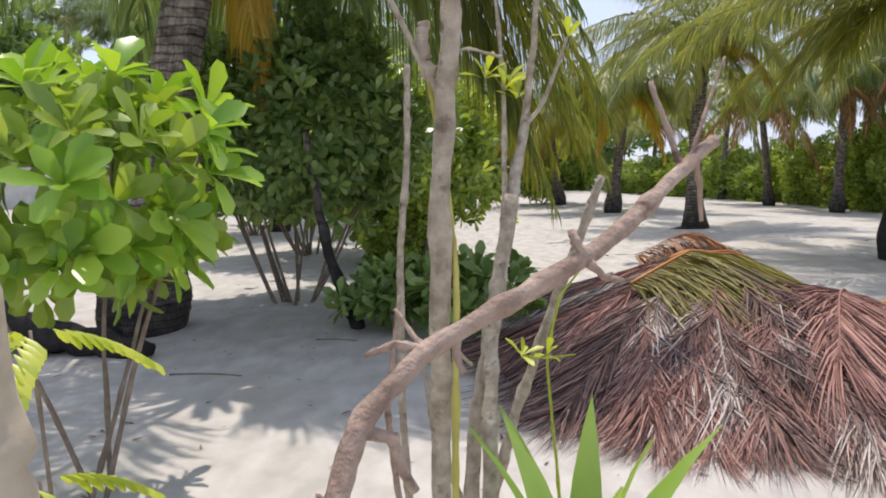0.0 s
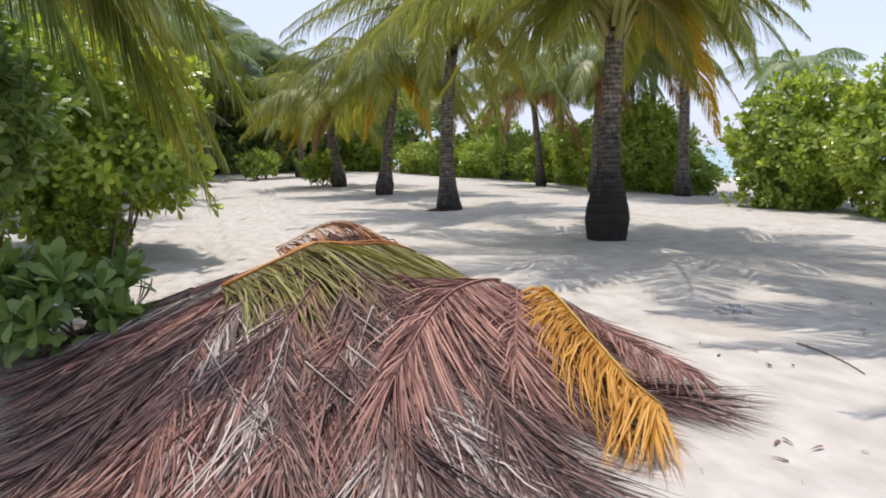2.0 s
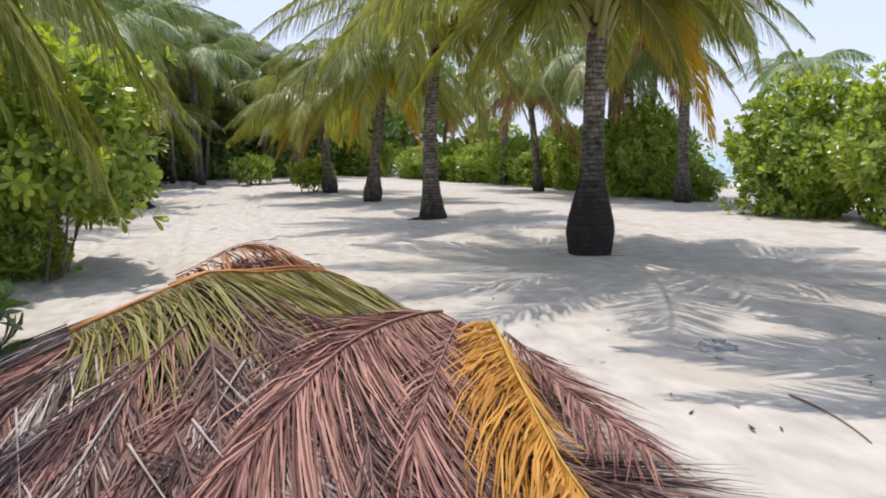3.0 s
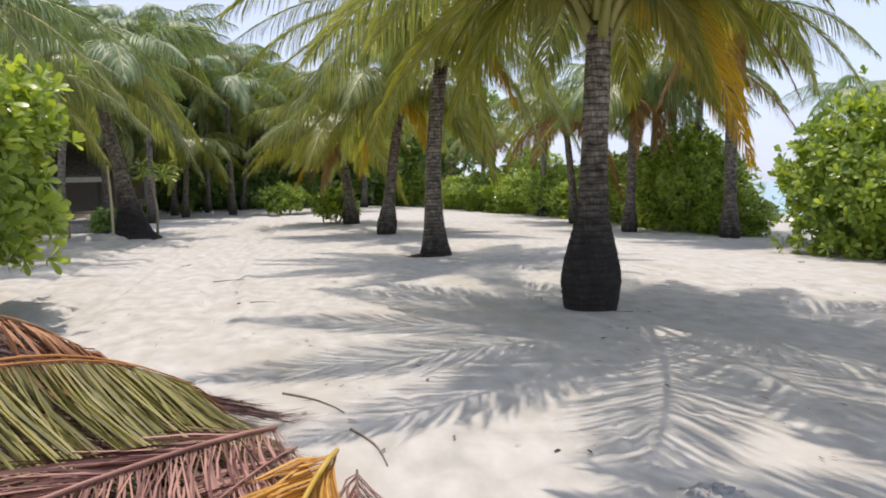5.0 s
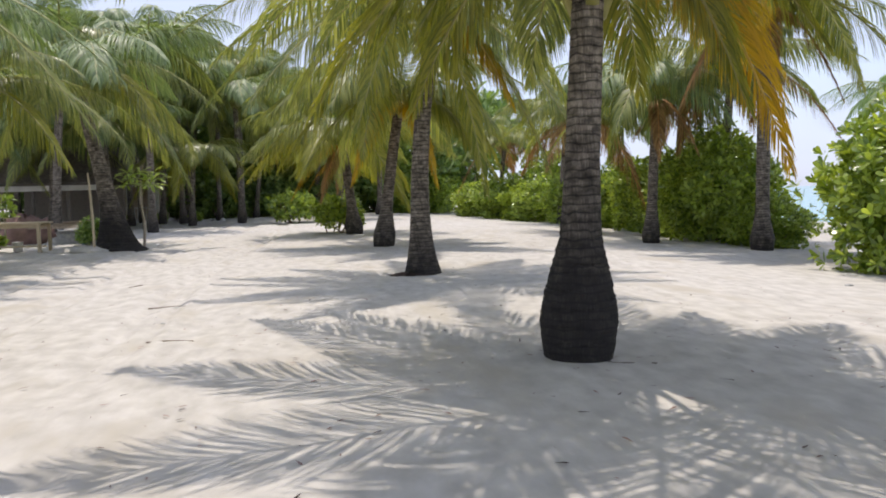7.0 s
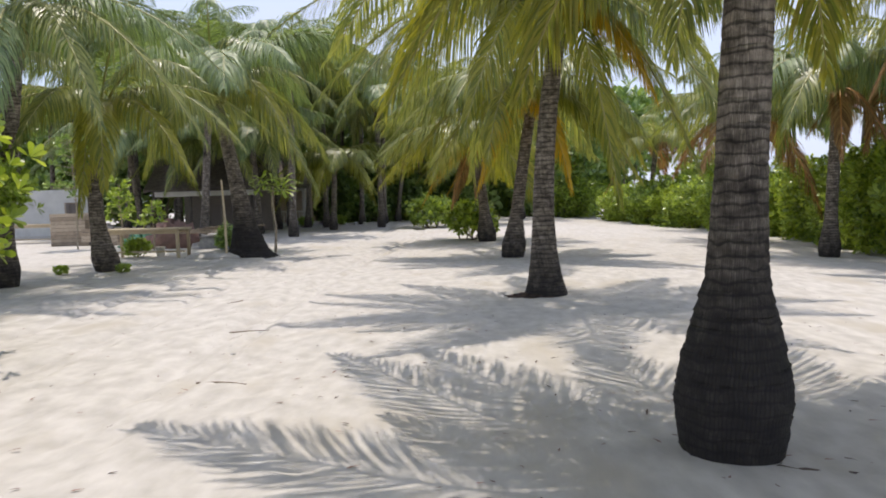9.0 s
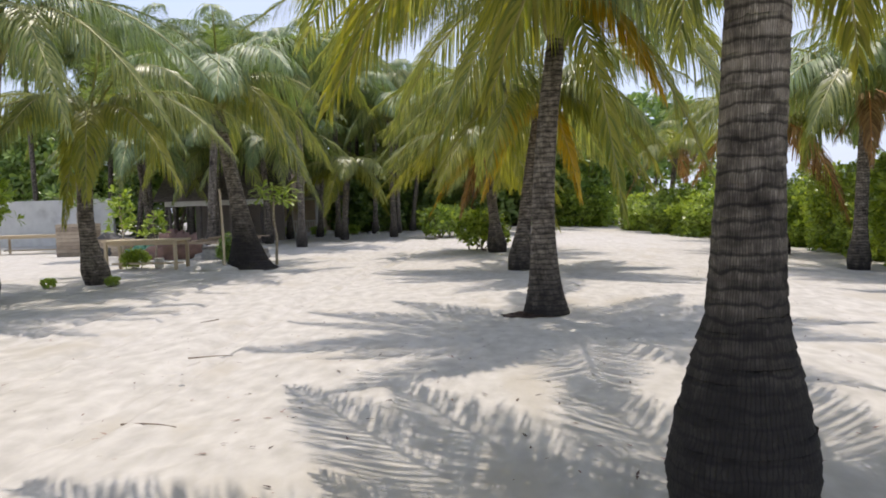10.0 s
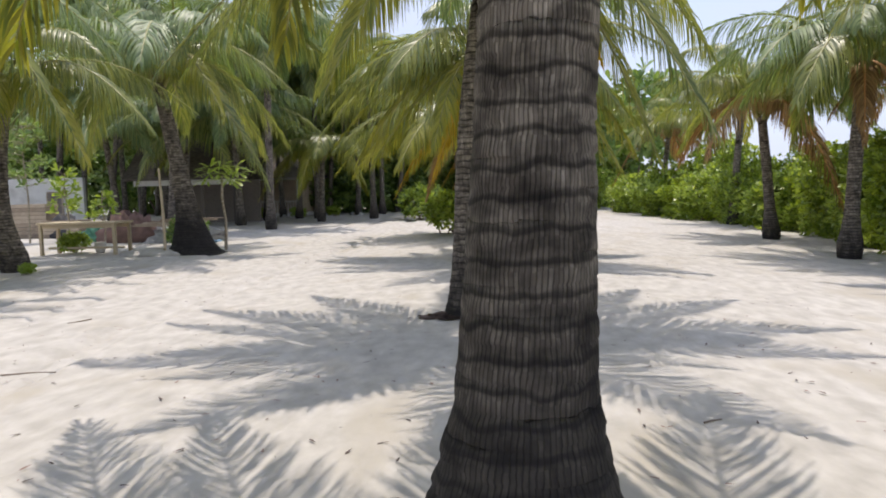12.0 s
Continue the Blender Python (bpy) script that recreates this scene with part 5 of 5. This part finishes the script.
def hut(x, y, w, d, h, turn, label, steps=7):
    t = thing("hut", (x, y, 0), label, "hut", turn=turn)
    g = Geo()
    g.box(-w / 2, -d / 2, -0.1, w / 2, d / 2, 0.22, 0.02)
    part("plinth", g, PLASTER, t, smooth=False)
    g = Geo()
    g.box(-w / 2 + 0.4, -d / 2 + 1.6, 0.22, w / 2 - 0.4, d / 2 - 0.3, h, 0.01)
    part("wall", g, TAN_WALL, t, smooth=False)
    for i in range(5):
        cx = -w / 2 + 0.15 + i * (w - 0.3) / 4
        g = Geo()
        g.box(cx - 0.11, -d / 2 + 0.06, 0.22, cx + 0.11, -d / 2 + 0.28, h, 0.012)
        part("column", g, WHITE_PAINT, t, smooth=False)
    g = Geo()
    g.box(-w / 2, -d / 2 + 0.04, h, w / 2, -d / 2 + 0.30, h + 0.22, 0.012)
    part("beam", g, WHITE_PAINT, t, smooth=False)
    for i in range(4):
        a = -w / 2 + 0.15 + i * (w - 0.3) / 4
        b = a + (w - 0.3) / 4
        if i == 1:
            continue
        rail = Geo()
        rail.box(a + 0.12, -d / 2 + 0.12, 1.02, b - 0.12, -d / 2 + 0.22, 1.10, 0.01)
        rail = part("railing", rail, WHITE_PAINT, t, smooth=False)
        n = 9
        for k in range(n):
            g = Geo()
            cx = a + 0.2 + k * (b - a - 0.4) / (n - 1)
            g.tube([(cx, -d / 2 + 0.17, 0.22), (cx, -d / 2 + 0.17, 0.5), (cx, -d / 2 + 0.17, 0.8), (cx, -d / 2 + 0.17, 1.02)], [0.03, 0.045, 0.03, 0.03], 6)
            part("baluster", g, WHITE_PAINT, rail)
    roof = new("roof")
    roof.parent = t
    for i in range(steps):
        f0, f1 = 1 - i / steps, 1 - (i + 1) / steps
        z0, z1 = h + 0.15 + i * 0.42, h + 0.15 + (i + 1) * 0.42 + 0.05
        a, b = w / 2 * f0 + 0.9 * f0 + 0.1, d / 2 * f0 + 0.9 * f0 + 0.1
        c, e = w / 2 * f1 + 0.9 * f1 + 0.05, d / 2 * f1 + 0.9 * f1 + 0.05
        g = Geo()
        g.add([(-a, -b, z0), (a, -b, z0), (a, b, z0), (-a, b, z0), (-c, -e, z1), (c, -e, z1), (c, e, z1), (-c, e, z1)],
              [(0, 1, 5, 4), (1, 2, 6, 5), (2, 3, 7, 6), (3, 0, 4, 7), (4, 5, 6, 7), (3, 2, 1, 0)])
        part("roof_course", g, THATCH, roof, smooth=False)
    return t


hut(-11.1, 60.0, 8.0, 6.0, 2.55, 0, "dark thatched hut with white columns and balustrade")


def shed(x, y, w, d, h, label):
    """Open verandah with a pale fascia; its dark timber carries the shade under the thatch."""
    t = thing("shed", (x, y, 0), label, "shed")
    g = Geo()
    g.box(-w / 2, -d / 2, h - 0.30, w / 2, -d / 2 + 0.08, h, 0.01)
    part("fascia", g, WHITE_PAINT, t, "cream painted fascia board", smooth=False)
    for i in range(4):
        cx = -w / 2 + 0.2 + i * (w - 0.4) / 3
        g = Geo()
        g.tube([(cx, -d / 2 + 0.2, -0.1), (cx, -d / 2 + 0.2, h - 0.3)], 0.09, 10)
        part("post", g, TIMBER_DARK, t)
    g = Geo()
    g.box(-w / 2 + 0.1, d / 2 - 0.2, -0.1, w / 2 - 0.1, d / 2, h, 0.01)
    part("back_wall", g, TIMBER_DARK, t, smooth=False)
    for i in range(6):
        f0, f1 = i / 6, (i + 1) / 6
        y0, y1, z0, z1 = -d / 2 - 0.3 + f0 * (d / 2 + 0.3), -d / 2 - 0.3 + f1 * (d / 2 + 0.3), h - 0.02 + f0 * 2.0, h + 0.10 + f1 * 2.0
        for s in (1, -1):
            g = Geo()
            g.add([(-w / 2 - 0.5, s * y0, z0), (w / 2 + 0.5, s * y0, z0), (w / 2 + 0.5, s * y1, z1), (-w / 2 - 0.5, s * y1, z1),
                   (-w / 2 - 0.5, s * y0, z0 + 0.12), (w / 2 + 0.5, s * y0, z0 + 0.12), (w / 2 + 0.5, s * y1, z1 + 0.05), (-w / 2 - 0.5, s * y1, z1 + 0.05)],
                  [(0, 1, 2, 3), (7, 6, 5, 4), (0, 4, 5, 1), (1, 5, 6, 2), (3, 2, 6, 7), (0, 3, 7, 4)])
            part("roof_course", g, THATCH, t, smooth=False)
    return t


shed(-10.2, 48.0, 5.8, 4.0, 2.5, "dark open shed with thatched roof and cream fascia")


def crate(x, y, w, d, h, turn, label, timber):
    t = thing("crate", (x, y, 0), label, "crate", "yard crates", turn=turn)
    n = max(3, round(h / 0.16))
    for i in range(n):
        for a, b, c, e in ((-w / 2, -d / 2, w / 2, -d / 2 + 0.03), (-w / 2, d / 2 - 0.03, w / 2, d / 2), (-w / 2, -d / 2 + 0.03, -w / 2 + 0.03, d / 2 - 0.03), (w / 2 - 0.03, -d / 2 + 0.03, w / 2, d / 2 - 0.03)):
            g = Geo()
            g.box(a, b, i * h / n + 0.006, c, e, (i + 1) * h / n - 0.006, 0.004)
            part("board", g, timber, t, smooth=False)
    g = Geo()
    g.box(-w / 2 + 0.035, -d / 2 + 0.035, 0.02, w / 2 - 0.035, d / 2 - 0.035, h - 0.08)
    part("fill", g, DARK_CLOTH, t, smooth=False)
    return t


crate(-12.9, 37.4, 1.5, 1.1, 1.45, 8, "tall weathered timber crate in the yard", TIMBER_OLD)
crate(-11.2, 37.0, 1.7, 0.9, 0.75, -4, "low weathered timber crate in the yard", TIMBER_OLD)


def heap_of(name, x, y, radii, material, label, category, seed, rough=0.25):
    """A slumped pile: a rumpled dome."""
    t = thing(name, (x, y, 0), label, category)
    rng = np.random.default_rng(seed)
    a, e = np.linspace(0, 2 * np.pi, 25), np.linspace(0, 1, 10)
    wob = 1 + rough * (rng.random((10, 25)) - 0.5)
    wob[:, -1] = wob[:, 0]
    r = np.cos(e * np.pi / 2)[:, None] * wob
    g = Geo()
    g.strips(np.stack([radii[0] * r * np.cos(a), radii[1] * r * np.sin(a), radii[2] * np.sin(e * np.pi / 2)[:, None] * wob - 0.03], -1)[None])
    part("mound" if name != "stone" and name != "pebble" else "body", g, material, t)
    return t


heap_of("tarp", -11.2, 36.9, (0.8, 0.4, 0.95), DARK_CLOTH, "dark tarpaulin slumped over a crate", "tarpaulin", 1, 0.3)
heap_of("fishing_net", -8.3, 34.6, (0.9, 0.6, 0.55), GREEN_NET, "heap of green fishing net", "net", 2, 0.5)
heap_of("brush_pile", -6.4, 33.4, (1.2, 0.6, 1.0), DEAD_BROWN, "pile of dead leaves and brush", "brush pile", 3, 0.5)
heap_of("sand_pile", -2.7, 27.7, (0.9, 0.5, 0.22), SAND, "small sand pile at the foot of a pole", "sand pile", 4, 0.2)
heap_of("rubble_pile", -4.2, 33.0, (1.3, 0.7, 0.62), GREY_STONE, "pile of grey coral rubble and boards", "rubble", 5, 0.6)
bush("small", -3.3, 31.2, "dark leafy bush behind the leaning palm", 15, 0.9, BUSH_DARK)
for _i in range(5):
    _t = thing("board", (-4.9 + _i * 0.28, 32.3 + _i * 0.15, 0.62 + 0.05 * _i), "grey weathered board lying on the rubble", "board", "loose boards", turn=-12 + 9 * _i)
    _g = Geo()
    _g.box(-1.1, -0.08, -0.02, 1.1, 0.08, 0.02, 0.005)
    part("plank", _g, TIMBER_OLD, _t, smooth=False)
_t = thing("bucket", (-4.95, 29.0, 0.0), "white plastic bucket under the work table", "bucket")
_g = Geo()
_g.tube([(0, 0, 0), (0, 0, 0.02), (0, 0, 0.30), (0, 0, 0.32)], [0.11, 0.13, 0.155, 0.165], 18)
part("pail", _g, WHITE_PAINT, _t)
_t = thing("blue_sheet", (-3.1, 31.6, 0.0), "crumpled pale blue plastic sheet on the sand", "plastic sheet")
_g = Geo()
_sx, _sy = np.meshgrid(np.linspace(-0.7, 0.7, 22), np.linspace(-0.4, 0.4, 14))
_g.strips(np.stack([_sx, _sy, 0.03 + 0.16 * value_noise(_sx * 5 + 9, _sy * 5, 4)], -1)[None])
part("sheet", _g, BLUE_PLASTIC, _t)
bush("small", -5.7, 28.9, "potted green plant under the work table", 0, 0.6, BUSH_LIGHT, "plant", name="plant")


def leafy_sapling(x, y, h, tufts, leaf, seed, label, material, wide=1.0):
    t = thing("young_tree", (x, y, 0), label, "tree", "yard saplings")
    rng = np.random.default_rng(seed)
    g = Geo()
    branch(g, [(0, 0, -0.1), (0.06, 0, h * 0.4), (-0.05, 0.03, h * 0.75), (0.02, 0, h)], 0.035, 0.012, rng, 8, 0.03, 14)
    part("trunk", g, STEM_PALE, t)
    for i in range(tufts):
        z = h * rng.uniform(0.45, 1.02)
        a, r = i * 2.4, (0.15 + 0.5 * rng.random() * (1.15 - z / h)) * wide
        c = np.array([[math.cos(a) * r, math.sin(a) * r, z]])
        g = Geo()
        g.strips(rosettes(rng, c, np.array([[math.cos(a) * 0.6, math.sin(a) * 0.6, 0.8]]), 9, leaf, 0.45, 3))
        w = part("leaf_tuft", g, material, t)
        g = Geo()
        g.tube([(0, 0, z - 0.12), (c[0][0] * 0.6, c[0][1] * 0.6, z - 0.05), tuple(c[0])], [0.012, 0.009, 0.006], 5)
        part("twig", g, STEM_PALE, t)
    return t


leafy_sapling(-7.5, 31.4, 2.5, 22, 0.26, 71, "young yellow-green tree beside the work table", BUSH_LIGHT)
leafy_sapling(-6.7, 32.2, 1.9, 14, 0.24, 72, "young yellow-green tree behind the work table", BUSH_LIGHT)
leafy_sapling(-10.6, 33.8, 4.4, 44, 0.26, 73, "thin green tree in the yard", BUSH_DARK, 2.2)

_t = thing("umbrella_tree", (-1.2, 29.3, 0), "small tree with drooping umbrella-like leaf tufts", "tree")
_g = Geo()
branch(_g, [(0, 0, -0.1), (0.05, 0, 0.8), (-0.05, 0, 1.6), (0.0, 0, 2.2)], 0.05, 0.03, _br, 8, 0.03, 14)
part("trunk", _g, STEM_PALE, _t)
for _i in range(9):
    _a = _i * 0.7
    _c = np.array([[math.cos(_a) * 0.45, math.sin(_a) * 0.35, 2.25 + 0.22 * math.sin(_i * 2.1)]])
    _g = Geo()
    _g.strips(rosettes(_br, _c, np.array([[0, 0, 1.0]]), 11, 0.48, 0.22, 3, (1.0, 1.9)))
    part("leaf_tuft", _g, BUSH_LIGHT, _t)

# white stones along the lane's far end
for _i in range(16):
    heap_of("stone", -13.5 + _i * 0.72, 53.0 + 0.22 * _i + 0.3 * (_i % 3), (0.17, 0.14, 0.20), GREY_STONE if _i % 3 else PLASTER, "small pale edging stone at the lane's edge", "stone", 20 + _i % 5, 0.4)["group"] = "edging stones"
for _i, (_x, _y) in enumerate([(-7.2, 22.5), (-6.2, 22.8), (-3.4, 23.6), (-4.9, 23.4), (-10.5, 52.0), (-8.4, 53.5), (-6.5, 54.4), (-4.4, 55.6)]):
    bush("small", _x, _y, "tiny green seedling in the sand", 40 * _i, 0.24 if _i < 4 else 0.7, BUSH_LIGHT, "seedling", "seedlings", name="seedling")

# ---- litter on the sand ----
def twig(x0, y0, x1, y1, r, label):
    t = thing("twig", (x0, y0, 0), label, "twig", "fallen twigs")
    g = Geo()
    q = np.linspace(0, 1, 9)
    px, py = (x1 - x0) * q, (y1 - y0) * q
    k = np.array([-(y1 - y0), x1 - x0]) * 0.06
    px, py = px + k[0] * np.sin(np.pi * q), py + k[1] * np.sin(np.pi * q)
    g.tube(np.stack([px, py, level(px + x0, py + y0) + r * 0.8], 1), np.linspace(r, r * 0.4, 9), 6)
    return part("stalk", g, WOOD_TWIG, t)


for _x0, _y0, _x1, _y1 in [(5.48, 4.92, 5.37, 4.23), (3.71, 8.28, 4.12, 7.66), (4.14, 7.33, 4.29, 6.69), (1.65, 17.79, 1.5, 17.5), (8.46, 13.82, 8.6, 13.9), (3.0, 12.6, 3.5, 12.5), (2.4, 15.1, 2.9, 15.2), (-1.2, 6.6, -0.8, 6.5), (-2.2, 5.6, -1.6, 5.5)]:
    twig(_x0, _y0, _x1, _y1, 0.009, "thin dry brown twig lying on the sand")
# The first and widest stone stands in for a patch of shade on the sand.
for _i, (_x, _y, _s) in enumerate([(5.70, 5.95, 0.19), (3.4, 16.48, 0.07), (7.4, 14.12, 0.09), (3.25, 8.08, 0.025), (2.86, 13.95, 0.03), (12.6, 14.2, 0.06), (8.9, 12.6, 0.05), (5.9, 14.9, 0.04)]):
    heap_of("pebble" if _s < 0.1 else "stone", _x, _y, (_s, _s * 0.8, _s * 0.45), GREY_STONE, "grey coral stone lying on the sand, the widest standing for a shadow patch", "stone", 60 + _i, 0.4)
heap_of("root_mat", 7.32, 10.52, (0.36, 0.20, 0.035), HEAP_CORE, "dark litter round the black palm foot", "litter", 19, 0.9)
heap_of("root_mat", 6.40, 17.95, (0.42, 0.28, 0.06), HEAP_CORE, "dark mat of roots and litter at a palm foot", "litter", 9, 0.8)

_lr = np.random.default_rng(17)
_n = 2200
_px, _py = _lr.uniform(-4, 12, _n), _lr.uniform(2, 30, _n)
_a = _lr.uniform(0, 6.28, _n)
_d = np.stack([np.cos(_a), np.sin(_a), _lr.uniform(-0.05, 0.2, _n)], 1)
_ln = _lr.uniform(0.015, 0.09, _n)
_g = Geo()
_g.strips(leaf_rows(np.stack([_px, _py, level(_px, _py) + 0.012], 1), unit(_d), np.tile(np.array([[0, 0, 1.0]]), (_n, 1)), _ln, _ln * 0.22 + 0.004, 2, 0.1))
tagged(part("leaf_litter", _g, DEAD_BROWN), "dry brown leaf scraps scattered on the sand", "litter", kind="stuff")
